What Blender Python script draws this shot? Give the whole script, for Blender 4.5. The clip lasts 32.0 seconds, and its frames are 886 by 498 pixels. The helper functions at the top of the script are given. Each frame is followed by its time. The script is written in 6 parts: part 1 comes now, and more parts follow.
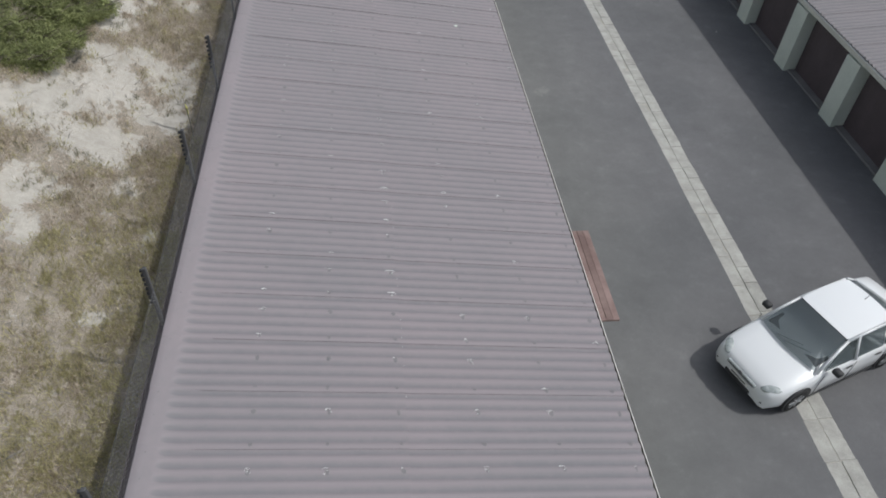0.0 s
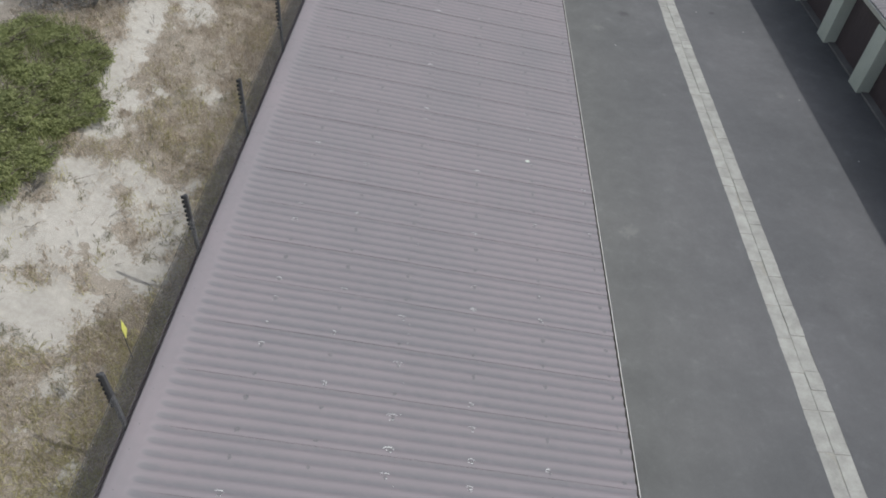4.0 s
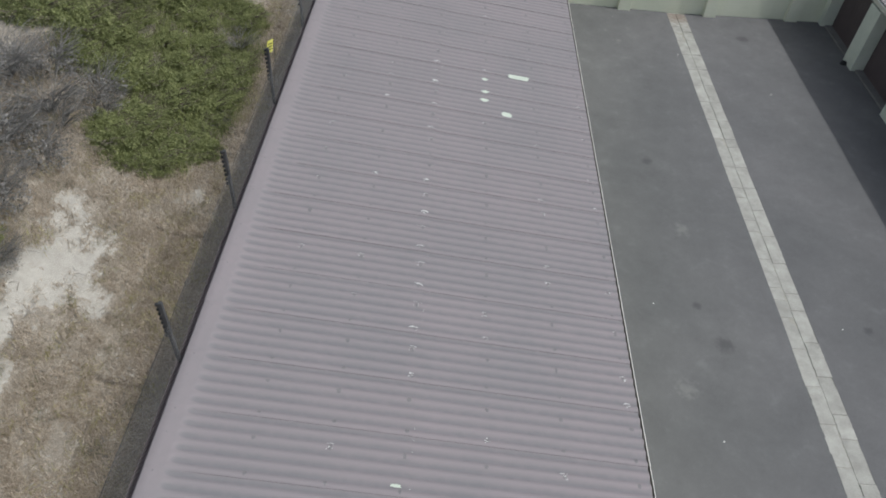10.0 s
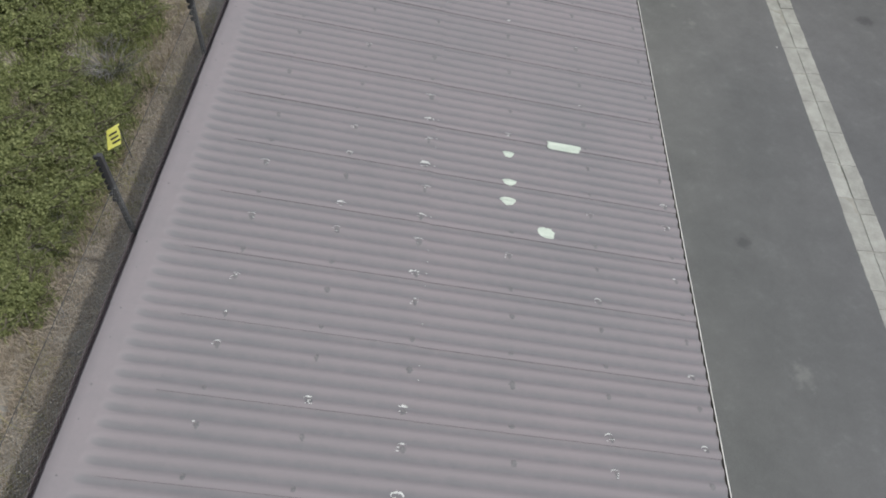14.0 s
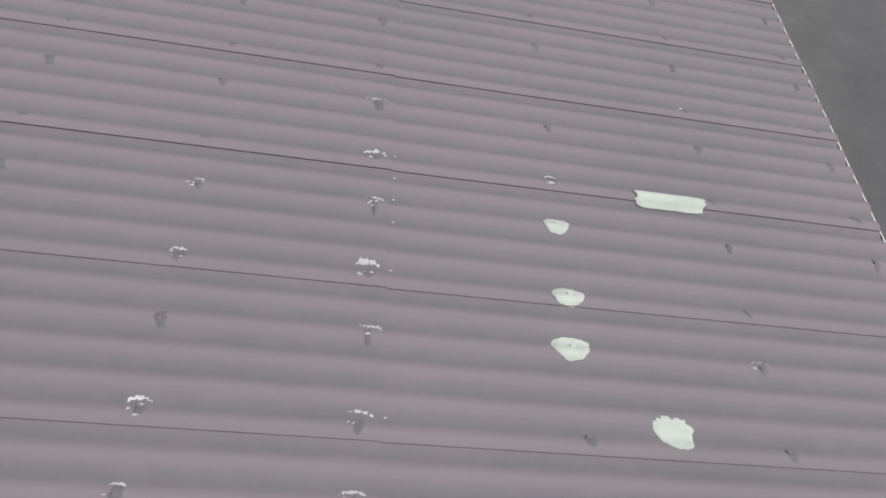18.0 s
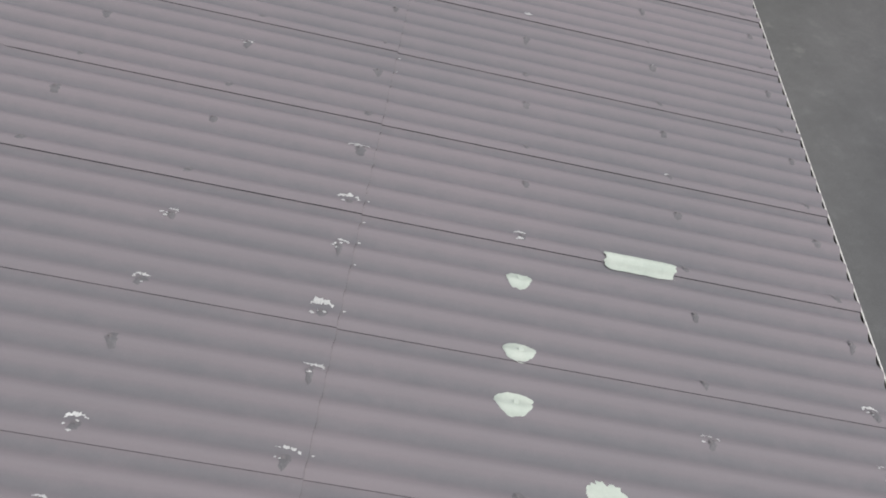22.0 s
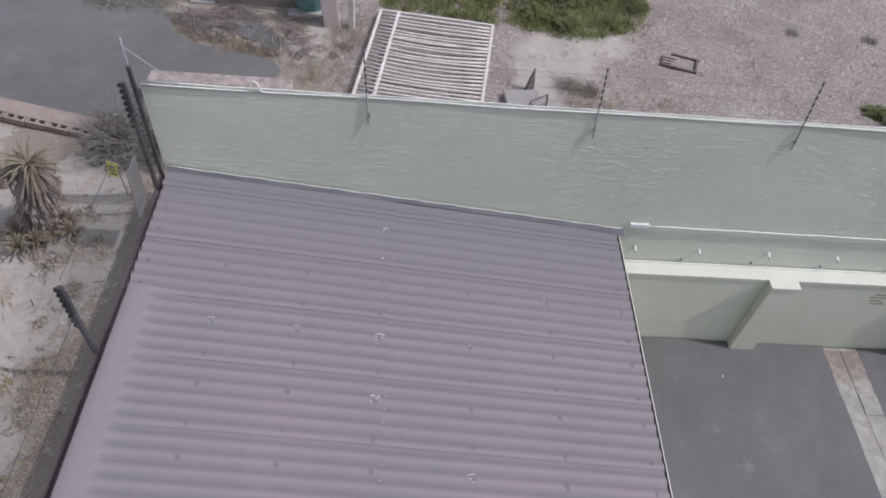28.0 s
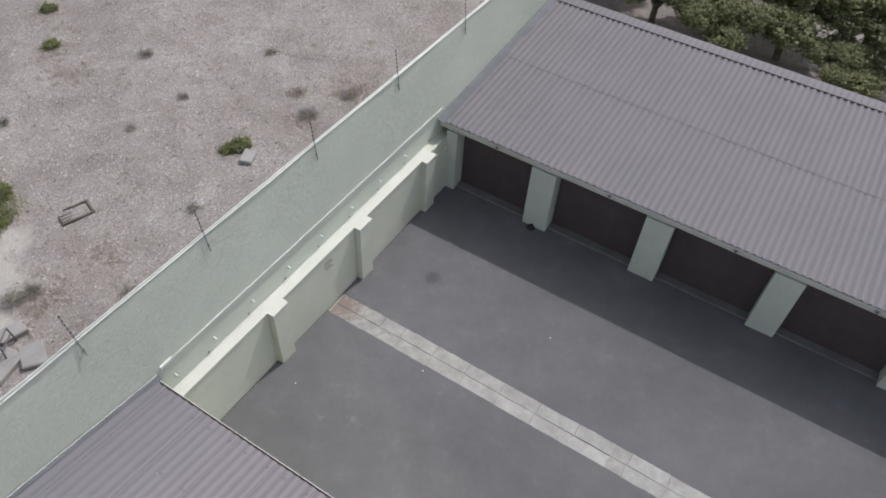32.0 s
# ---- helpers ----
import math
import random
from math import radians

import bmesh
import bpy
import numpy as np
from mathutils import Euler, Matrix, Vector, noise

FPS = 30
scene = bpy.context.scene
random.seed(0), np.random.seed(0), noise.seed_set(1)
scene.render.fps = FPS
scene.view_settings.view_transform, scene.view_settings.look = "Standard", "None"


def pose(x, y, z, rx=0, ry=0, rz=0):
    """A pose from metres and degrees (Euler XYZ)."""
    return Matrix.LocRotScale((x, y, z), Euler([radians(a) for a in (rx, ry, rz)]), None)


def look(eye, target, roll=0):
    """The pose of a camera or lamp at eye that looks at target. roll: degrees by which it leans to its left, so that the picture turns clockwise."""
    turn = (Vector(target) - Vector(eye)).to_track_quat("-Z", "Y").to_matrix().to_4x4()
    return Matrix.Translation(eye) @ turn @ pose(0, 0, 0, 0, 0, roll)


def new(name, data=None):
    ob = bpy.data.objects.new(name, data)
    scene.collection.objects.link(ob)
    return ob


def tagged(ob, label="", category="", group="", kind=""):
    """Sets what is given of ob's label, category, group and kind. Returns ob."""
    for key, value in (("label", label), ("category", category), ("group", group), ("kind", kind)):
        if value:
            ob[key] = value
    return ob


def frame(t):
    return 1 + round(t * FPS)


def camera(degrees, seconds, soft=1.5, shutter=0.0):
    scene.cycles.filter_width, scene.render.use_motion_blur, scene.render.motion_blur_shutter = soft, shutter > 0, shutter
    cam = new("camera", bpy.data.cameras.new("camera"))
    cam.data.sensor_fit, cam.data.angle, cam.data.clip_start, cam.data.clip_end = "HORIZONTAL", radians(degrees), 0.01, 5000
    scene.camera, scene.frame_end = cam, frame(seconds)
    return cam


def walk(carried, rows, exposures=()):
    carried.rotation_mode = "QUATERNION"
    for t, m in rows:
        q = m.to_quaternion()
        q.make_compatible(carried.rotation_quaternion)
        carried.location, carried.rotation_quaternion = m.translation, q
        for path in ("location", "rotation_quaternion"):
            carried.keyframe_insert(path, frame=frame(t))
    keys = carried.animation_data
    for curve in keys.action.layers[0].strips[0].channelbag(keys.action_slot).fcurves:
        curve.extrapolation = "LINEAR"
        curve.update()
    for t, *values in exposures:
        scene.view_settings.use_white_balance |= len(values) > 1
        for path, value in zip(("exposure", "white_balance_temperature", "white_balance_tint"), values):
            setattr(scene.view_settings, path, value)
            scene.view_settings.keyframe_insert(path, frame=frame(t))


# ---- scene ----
cam = camera(63.62, 32.0, 1.8)
PATH = [
    (0, (-8.571, -45.780, 12.043), (-8.025, -42.265, 8.530), 4.24),
    (0.5, (-8.362, -45.107, 12.034), (-7.833, -41.591, 8.518), 4.38),
    (1, (-8.195, -44.399, 12.037), (-7.850, -40.864, 8.517), 4.51),
    (1.5, (-8.022, -43.681, 12.033), (-7.718, -40.151, 8.504), 4.74),
    (2, (-7.831, -42.975, 12.064), (-7.661, -39.459, 8.514), 5.17),
    (2.5, (-7.656, -42.284, 12.096), (-7.498, -38.778, 8.534), 5.54),
    (4.5, (-7.904, -39.112, 12.063), (-7.850, -35.587, 8.518), 5.48),
    (5, (-8.082, -38.005, 12.123), (-8.037, -34.480, 8.578), 5.36),
    (5.5, (-8.294, -36.796, 12.156), (-8.082, -33.269, 8.619), 5.14),
    (6, (-8.503, -35.540, 12.135), (-8.205, -32.015, 8.601), 4.86),
    (6.5, (-8.720, -34.222, 12.143), (-8.401, -30.699, 8.610), 4.91),
    (7, (-8.761, -32.867, 12.140), (-8.434, -29.340, 8.612), 5.04),
    (7.5, (-8.636, -31.570, 12.119), (-8.285, -28.047, 8.589), 5.23),
    (8, (-8.420, -30.227, 12.157), (-8.060, -26.721, 8.610), 5.14),
    (8.5, (-8.177, -28.913, 12.158), (-8.004, -25.403, 8.601), 5.18),
    (9, (-8.010, -27.544, 12.139), (-7.888, -24.037, 8.577), 5.21),
    (9.5, (-7.964, -26.160, 12.123), (-7.852, -22.661, 8.552), 5.21),
    (10, (-7.959, -24.846, 12.133), (-7.884, -21.345, 8.564), 4.93),
    (10.5, (-8.023, -23.607, 12.106), (-7.978, -20.095, 8.548), 4.68),
    (11, (-8.169, -22.378, 12.045), (-8.109, -18.871, 8.481), 5.15),
    (11.5, (-8.297, -21.247, 12.072), (-8.184, -18.183, 8.122), 6.23),
    (12, (-8.362, -20.163, 12.023), (-8.233, -17.200, 7.997), 6.58),
    (12.5, (-8.381, -19.214, 11.784), (-8.227, -16.261, 7.752), 7.07),
    (13, (-8.362, -18.451, 11.411), (-8.191, -15.485, 7.390), 7.30),
    (13.5, (-8.256, -17.773, 10.896), (-8.093, -14.810, 6.872), 7.31),
    (14, (-8.101, -17.238, 10.203), (-7.959, -14.272, 6.180), 6.95),
    (14.5, (-7.978, -16.799, 9.473), (-7.829, -13.831, 5.452), 7.06),
    (15, (-7.842, -16.408, 8.703), (-7.722, -13.439, 4.681), 6.51),
    (15.5, (-7.804, -15.963, 7.916), (-7.709, -13.008, 3.883), 5.79),
    (17.5, (-8.051, -13.440, 6.500), (-7.779, -10.471, 2.486), 6.76),
    (18, (-8.008, -12.904, 6.408), (-7.677, -9.938, 2.397), 7.16),
    (18.5, (-7.901, -12.474, 6.396), (-7.571, -9.487, 2.400), 7.00),
    (19, (-7.767, -12.378, 6.357), (-7.456, -9.751, 2.114), 7.00),
    (19.5, (-7.644, -12.433, 6.376), (-7.313, -10.086, 1.973), 8.13),
    (20, (-7.548, -12.558, 6.364), (-7.204, -10.234, 1.950), 8.40),
    (20.5, (-7.540, -12.670, 6.394), (-7.261, -9.905, 2.238), 7.78),
    (21, (-7.508, -12.873, 6.353), (-7.454, -9.667, 2.517), 6.30),
    (21.5, (-7.488, -12.986, 6.381), (-7.486, -9.738, 2.580), 6.21),
    (22, (-7.494, -12.923, 6.509), (-7.507, -9.715, 2.674), 6.39),
    (22.5, (-7.473, -12.916, 7.561), (-7.486, -9.730, 3.708), 6.73),
    (23, (-7.459, -13.004, 8.931), (-7.486, -9.804, 5.089), 6.70),
    (23.5, (-7.478, -12.951, 9.867), (-7.518, -9.749, 6.027), 6.70),
    (24, (-7.582, -12.469, 10.394), (-7.620, -9.278, 6.544), 7.03),
    (24.5, (-7.739, -11.417, 10.638), (-7.690, -8.234, 6.782), 7.27),
    (25, (-7.875, -10.045, 10.706), (-7.833, -6.815, 6.889), 6.57),
    (25.5, (-8.065, -8.536, 10.751), (-8.010, -5.300, 6.940), 6.63),
    (27.5, (-7.957, -7.130, 10.864), (-7.822, -3.921, 7.033), 6.72),
    (28, (-7.922, -7.140, 10.843), (-7.635, -3.947, 7.006), 6.87),
    (28.5, (-7.883, -7.214, 10.851), (-7.237, -4.074, 7.014), 6.75),
    (29, (-7.873, -7.308, 10.867), (-6.829, -4.261, 7.042), 6.40),
    (29.5, (-7.934, -7.395, 10.812), (-6.368, -4.535, 7.021), 6.08),
    (30, (-7.994, -7.478, 10.633), (-5.716, -5.032, 6.915), 4.74),
    (30.5, (-7.970, -7.580, 10.747), (-5.305, -5.577, 7.021), 3.58),
    (31, (-7.988, -7.638, 11.501), (-5.256, -5.717, 7.781), 3.78),
    (31.5, (-8.117, -7.696, 12.985), (-5.322, -5.808, 9.294), 3.84),
    (32, (-8.063, -7.761, 14.585), (-5.142, -6.122, 10.872), 3.96),
]
walk(cam, [(t, look(e, g, r)) for t, e, g, r in PATH], [(0, 0.23, 6230, 8), (6, 0.24, 6180, 8), (13, 0.25, 6290, 6), (19, 0.1, 6400, 13), (23, 0.12, 6320, 10), (25, 0.18, 6200, 14), (28, 0.19, 6100, 18), (30, 0.21, 6190, 16), (31, 0.26, 6200, 15), (32, 0.33, 6200, 14)])

# ---- light ----
world = bpy.data.worlds.new("sky")
scene.world = world
world.use_nodes = True
wn = world.node_tree
sky = wn.nodes.new("ShaderNodeTexSky")
sky.sky_type = "NISHITA"
sky.sun_disc = False
SUN_TO = Vector((0.75, -0.14, 1.0)).normalized()
sky.sun_elevation = math.asin(SUN_TO.z)
sky.sun_rotation = math.atan2(SUN_TO.x, SUN_TO.y)
sky.air_density, sky.dust_density, sky.ozone_density = 1.0, 3.0, 1.0
wn.nodes["Background"].inputs[1].default_value = 0.119
haze = wn.nodes.new("ShaderNodeHueSaturation")      # thin milky cloud over the blue
haze.inputs["Saturation"].default_value = 0.42
wn.links.new(sky.outputs[0], haze.inputs["Color"])
wn.links.new(haze.outputs[0], wn.nodes["Background"].inputs[0])
sun = new("sun", bpy.data.lights.new("sun", "SUN"))
sun.data.energy, sun.data.angle, sun.data.color = 1.93, radians(0.6), (1.0, 0.965, 0.92)
sun.matrix_world = look(SUN_TO * 60, (0, 0, 0))

# ---- materials ----


def node(nt, kind, **kw):
    n = nt.nodes.new(kind)
    for k, v in kw.items():
        n.inputs[k].default_value = v
    return n


def ramp(nt, fac, stops):
    r = nt.nodes.new("ShaderNodeValToRGB")
    els = r.color_ramp.elements
    while len(els) < len(stops):
        els.new(0.5)
    for e, (p, c) in zip(els, stops):
        e.position, e.color = p, (*c, 1) if len(c) == 3 else c
    nt.links.new(fac, r.inputs[0])
    return r.outputs[0]


def grey(v):
    return (v, v, v)


def mixc(nt, fac, a, b, mode="MIX"):
    m = nt.nodes.new("ShaderNodeMix")
    m.data_type, m.blend_type = "RGBA", mode
    for sock, val in ((m.inputs[0], fac), (m.inputs[6], a), (m.inputs[7], b)):
        if isinstance(val, (int, float)):
            sock.default_value = val
        elif isinstance(val, tuple):
            sock.default_value = (*val, 1)
        else:
            nt.links.new(val, sock)
    return m.outputs[2]


def noise_of(nt, vec, scale, detail=4.0, rough=0.6):
    n = node(nt, "ShaderNodeTexNoise", Scale=scale, Detail=detail, Roughness=rough)
    nt.links.new(vec, n.inputs["Vector"])
    return n.outputs["Fac"]


def base_mat(name, rough=0.8, metal=0.0, spec=0.4):
    m = bpy.data.materials.new(name)
    m.use_nodes = True
    nt = m.node_tree
    b = nt.nodes["Principled BSDF"]
    b.inputs["Roughness"].default_value = rough
    b.inputs["Metallic"].default_value = metal
    b.inputs["Specular IOR Level"].default_value = spec
    return m, nt, b


def bump(nt, b, height, strength, dist=0.01):
    bp = node(nt, "ShaderNodeBump", Strength=strength, Distance=dist)
    nt.links.new(height, bp.inputs["Height"])
    nt.links.new(bp.outputs[0], b.inputs["Normal"])


def worn(name, c1, c2, big=1.2, fine=30.0, rough=0.85, metal=0.0, bumps=0.25, dist=0.01, vary=0.0, spec=0.3, world_space=True, grain=0.5):
    """A surface in two tones at two scales, with grain relief; vary: difference from piece to piece."""
    m, nt, b = base_mat(name, rough, metal, spec)
    if world_space:
        vec = nt.nodes.new("ShaderNodeNewGeometry").outputs["Position"]
    else:
        vec = nt.nodes.new("ShaderNodeTexCoord").outputs["Object"]
    n1, n2 = noise_of(nt, vec, big), noise_of(nt, vec, fine, 6.0, 0.7)
    c = mixc(nt, ramp(nt, n1, [(0.35, grey(0)), (0.68, grey(1))]), c1, c2)
    c = mixc(nt, grain, c, ramp(nt, n2, [(0.3, grey(0.72)), (0.72, grey(1.22))]), "MULTIPLY")
    if vary:
        info = nt.nodes.new("ShaderNodeObjectInfo")
        c = mixc(nt, 1.0, c, ramp(nt, info.outputs["Random"], [(0.0, grey(1 - vary)), (1.0, grey(1 + vary))]), "MULTIPLY")
    nt.links.new(c, b.inputs["Base Color"])
    if bumps:
        bump(nt, b, n2, bumps, dist)
    return m


def asphalt_mat():
    m, nt, b = base_mat("asphalt", 0.88, 0, 0.25)
    vec = nt.nodes.new("ShaderNodeNewGeometry").outputs["Position"]
    n1, n2, n3, n4 = noise_of(nt, vec, 0.22, 3), noise_of(nt, vec, 1.6, 5, 0.65), noise_of(nt, vec, 90, 3, 0.7), noise_of(nt, vec, 7, 4, 0.7)
    c = ramp(nt, n1, [(0.35, (0.118, 0.118, 0.122)), (0.65, (0.148, 0.146, 0.15))])
    sp = nt.nodes.new("ShaderNodeSeparateXYZ")
    nt.links.new(vec, sp.inputs[0])
    alg = nt.nodes.new("ShaderNodeMapRange")
    alg.inputs["From Min"].default_value, alg.inputs["From Max"].default_value = 0.4, -4.6
    nt.links.new(sp.outputs[0], alg.inputs["Value"])
    c = mixc(nt, alg.outputs[0], c, mixc(nt, 1.0, c, (1.03, 1.04, 0.995), "MULTIPLY"))
    c = mixc(nt, 0.7, c, ramp(nt, n2, [(0.3, grey(0.83)), (0.6, grey(1.0)), (0.76, grey(1.3))]), "MULTIPLY")
    c = mixc(nt, 0.5, c, ramp(nt, n4, [(0.32, grey(0.9)), (0.6, grey(1.0)), (0.72, grey(1.2))]), "MULTIPLY")
    c = mixc(nt, 0.6, c, ramp(nt, n3, [(0.3, grey(0.75)), (0.75, grey(1.25))]), "MULTIPLY")
    # pale dust towards the closed end
    dust = nt.nodes.new("ShaderNodeMapRange")
    dust.inputs["From Min"].default_value, dust.inputs["From Max"].default_value = -13.0, -4.0
    nt.links.new(sp.outputs[1], dust.inputs["Value"])
    c = mixc(nt, dust.outputs[0], c, mixc(nt, 1.0, c, (1.07, 1.065, 1.06), "MULTIPLY"))
    # wet-looking oil spots
    v = node(nt, "ShaderNodeTexVoronoi", Scale=0.33)
    nt.links.new(vec, v.inputs["Vector"])
    spot = ramp(nt, v.outputs["Distance"], [(0.0, grey(0.62)), (0.07, grey(0.72)), (0.13, grey(1.0))])
    c = mixc(nt, 0.22, c, spot, "MULTIPLY")
    # soaked-in oil
    for px, py, r in ((-1.52, -15.27, 0.26), (2.36, -1.65, 0.26), (-1.9, -14.2, 0.13), (1.9, -14.6, 0.16), (-2.2, -9.0, 0.2)):
        dn = nt.nodes.new("ShaderNodeVectorMath")
        dn.operation = "DISTANCE"
        dn.inputs[1].default_value = (px, py, 0.04)
        nt.links.new(vec, dn.inputs[0])
        md = nt.nodes.new("ShaderNodeMath")
        md.operation = "MULTIPLY_ADD"
        md.inputs[1].default_value = -0.5 / r
        nt.links.new(dn.outputs["Value"], md.inputs[0])
        nt.links.new(n4, md.inputs[2])
        c = mixc(nt, ramp(nt, md.outputs[0], [(0.0, grey(0)), (0.3, grey(0.55))]), c, (0.055, 0.055, 0.057))
    # dried cement splashes
    for px, py, r in ((-2.12, -2.45, 0.42), (-2.5, -1.8, 0.22), (-1.75, -11.7, 0.5), (-2.6, -16.5, 0.6), (3.0, -20.0, 0.5), (-2.9, -27.0, 0.6)):
        dn = nt.nodes.new("ShaderNodeVectorMath")
        dn.operation = "DISTANCE"
        dn.inputs[1].default_value = (px, py, 0.04)
        nt.links.new(vec, dn.inputs[0])
        md = nt.nodes.new("ShaderNodeMath")
        md.operation = "MULTIPLY_ADD"
        md.inputs[1].default_value = -0.7 / r
        nt.links.new(dn.outputs["Value"], md.inputs[0])
        nt.links.new(n4, md.inputs[2])
        c = mixc(nt, ramp(nt, md.outputs[0], [(0.18, grey(0)), (0.45, grey(0.32))]), c, (0.25, 0.245, 0.235))
    nt.links.new(c, b.inputs["Base Color"])
    bump(nt, b, n3, 0.25, 0.004)
    return m


def roof_mat(name, crest, trough, pitch, axis, capping=False):
    """Painted fibre cement: one tone on the crests, a darker, greyer one in the gutters of the corrugation."""
    m, nt, b = base_mat(name, 0.8, 0, 0.22)
    geo = nt.nodes.new("ShaderNodeNewGeometry")
    tc = nt.nodes.new("ShaderNodeTexCoord")
    sep = nt.nodes.new("ShaderNodeSeparateXYZ")
    nt.links.new(tc.outputs["Object"], sep.inputs[0])
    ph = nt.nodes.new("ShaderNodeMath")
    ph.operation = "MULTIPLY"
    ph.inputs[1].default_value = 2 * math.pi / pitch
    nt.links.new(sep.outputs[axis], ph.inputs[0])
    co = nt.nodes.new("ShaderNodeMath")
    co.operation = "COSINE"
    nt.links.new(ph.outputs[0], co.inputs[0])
    vec = geo.outputs["Position"]
    n1, n2, n3 = noise_of(nt, vec, 0.5, 4), noise_of(nt, vec, 6, 5, 0.7), noise_of(nt, vec, 70, 4, 0.7)
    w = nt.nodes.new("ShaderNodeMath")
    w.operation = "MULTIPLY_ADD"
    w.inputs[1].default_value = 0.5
    # the flat capping stays near the crest tone
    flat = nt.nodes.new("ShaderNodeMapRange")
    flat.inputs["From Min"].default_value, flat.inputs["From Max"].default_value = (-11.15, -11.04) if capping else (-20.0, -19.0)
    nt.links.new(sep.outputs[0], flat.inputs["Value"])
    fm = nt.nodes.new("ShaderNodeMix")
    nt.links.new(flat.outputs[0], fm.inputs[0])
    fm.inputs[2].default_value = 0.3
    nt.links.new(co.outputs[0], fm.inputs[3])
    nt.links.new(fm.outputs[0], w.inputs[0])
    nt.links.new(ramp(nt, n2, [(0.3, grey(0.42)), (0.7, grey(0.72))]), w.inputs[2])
    # slightly deeper tone at the blind ends of the gutters beside the capping
    end = nt.nodes.new("ShaderNodeMapRange")
    end.inputs["From Min"].default_value, end.inputs["From Max"].default_value = (-10.8, -11.1) if capping else (-19.0, -20.0)
    nt.links.new(sep.outputs[0], end.inputs["Value"])
    low = nt.nodes.new("ShaderNodeMapRange")
    low.inputs["From Min"].default_value, low.inputs["From Max"].default_value = 0.1, -0.7
    nt.links.new(fm.outputs[0], low.inputs["Value"])
    darker = nt.nodes.new("ShaderNodeMath")
    darker.operation = "MULTIPLY"
    nt.links.new(end.outputs[0], darker.inputs[0])
    nt.links.new(low.outputs[0], darker.inputs[1])
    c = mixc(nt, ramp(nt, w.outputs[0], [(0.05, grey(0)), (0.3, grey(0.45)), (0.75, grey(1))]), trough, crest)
    c = mixc(nt, darker.outputs[0], c, tuple(0.97 * v for v in trough))
    c = mixc(nt, 0.7, c, ramp(nt, n1, [(0.3, (0.92, 0.935, 0.95)), (0.7, (1.07, 1.035, 1.05))]), "MULTIPLY")
    c = mixc(nt, 0.12, c, ramp(nt, n3, [(0.3, grey(0.85)), (0.75, grey(1.15))]), "MULTIPLY")
    if name.startswith("painted"):
        # grey grime and lichen on the last sheets against the end wall
        pos = nt.nodes.new("ShaderNodeSeparateXYZ")
        nt.links.new(vec, pos.inputs[0])
        gr = nt.nodes.new("ShaderNodeMath")
        gr.operation = "MULTIPLY_ADD"
        gr.inputs[1].default_value = 1.6
        nt.links.new(n2, gr.inputs[0])
        nt.links.new(pos.outputs[1], gr.inputs[2])
        far = nt.nodes.new("ShaderNodeMapRange")
        far.inputs["From Min"].default_value, far.inputs["From Max"].default_value = -1.4, 0.8
        nt.links.new(gr.outputs[0], far.inputs["Value"])
        c = mixc(nt, far.outputs[0], c, (0.19, 0.183, 0.198))
    info = nt.nodes.new("ShaderNodeObjectInfo")
    c = mixc(nt, 1.0, c, ramp(nt, info.outputs["Random"], [(0.0, grey(0.99)), (1.0, grey(1.01))]), "MULTIPLY")
    nt.links.new(c, b.inputs["Base Color"])
    bump(nt, b, n3, 0.07, 0.004)
    return m


def rough_wall_mat():
    """Painted rubble-faced block: small uneven courses under thick pale green paint."""
    m, nt, b = base_mat("green_paint_rough", 0.75, 0, 0.3)
    vec = nt.nodes.new("ShaderNodeNewGeometry").outputs["Position"]
    mp = nt.nodes.new("ShaderNodeMapping")
    mp.inputs["Scale"].default_value = (0.32, 1.0, 2.8)
    nt.links.new(vec, mp.inputs[0])
    n2, n3, n4 = noise_of(nt, mp.outputs[0], 19.0, 7, 0.75), noise_of(nt, vec, 0.5, 4), noise_of(nt, mp.outputs[0], 42.0, 4, 0.7)
    c = ramp(nt, n3, [(0.3, (0.592, 0.632, 0.53)), (0.7, (0.66, 0.702, 0.592))])
    c = mixc(nt, 0.6, c, ramp(nt, n2, [(0.3, grey(0.94)), (0.58, grey(1.0)), (0.68, grey(1.16))]), "MULTIPLY")
    nt.links.new(c, b.inputs["Base Color"])
    ridge = ramp(nt, n2, [(0.5, grey(0)), (0.58, grey(0.8)), (0.7, grey(1))])
    h = mixc(nt, 0.4, mixc(nt, 0.45, n2, n4), ridge)
    bump(nt, b, h, 0.62, 0.012)
    return m


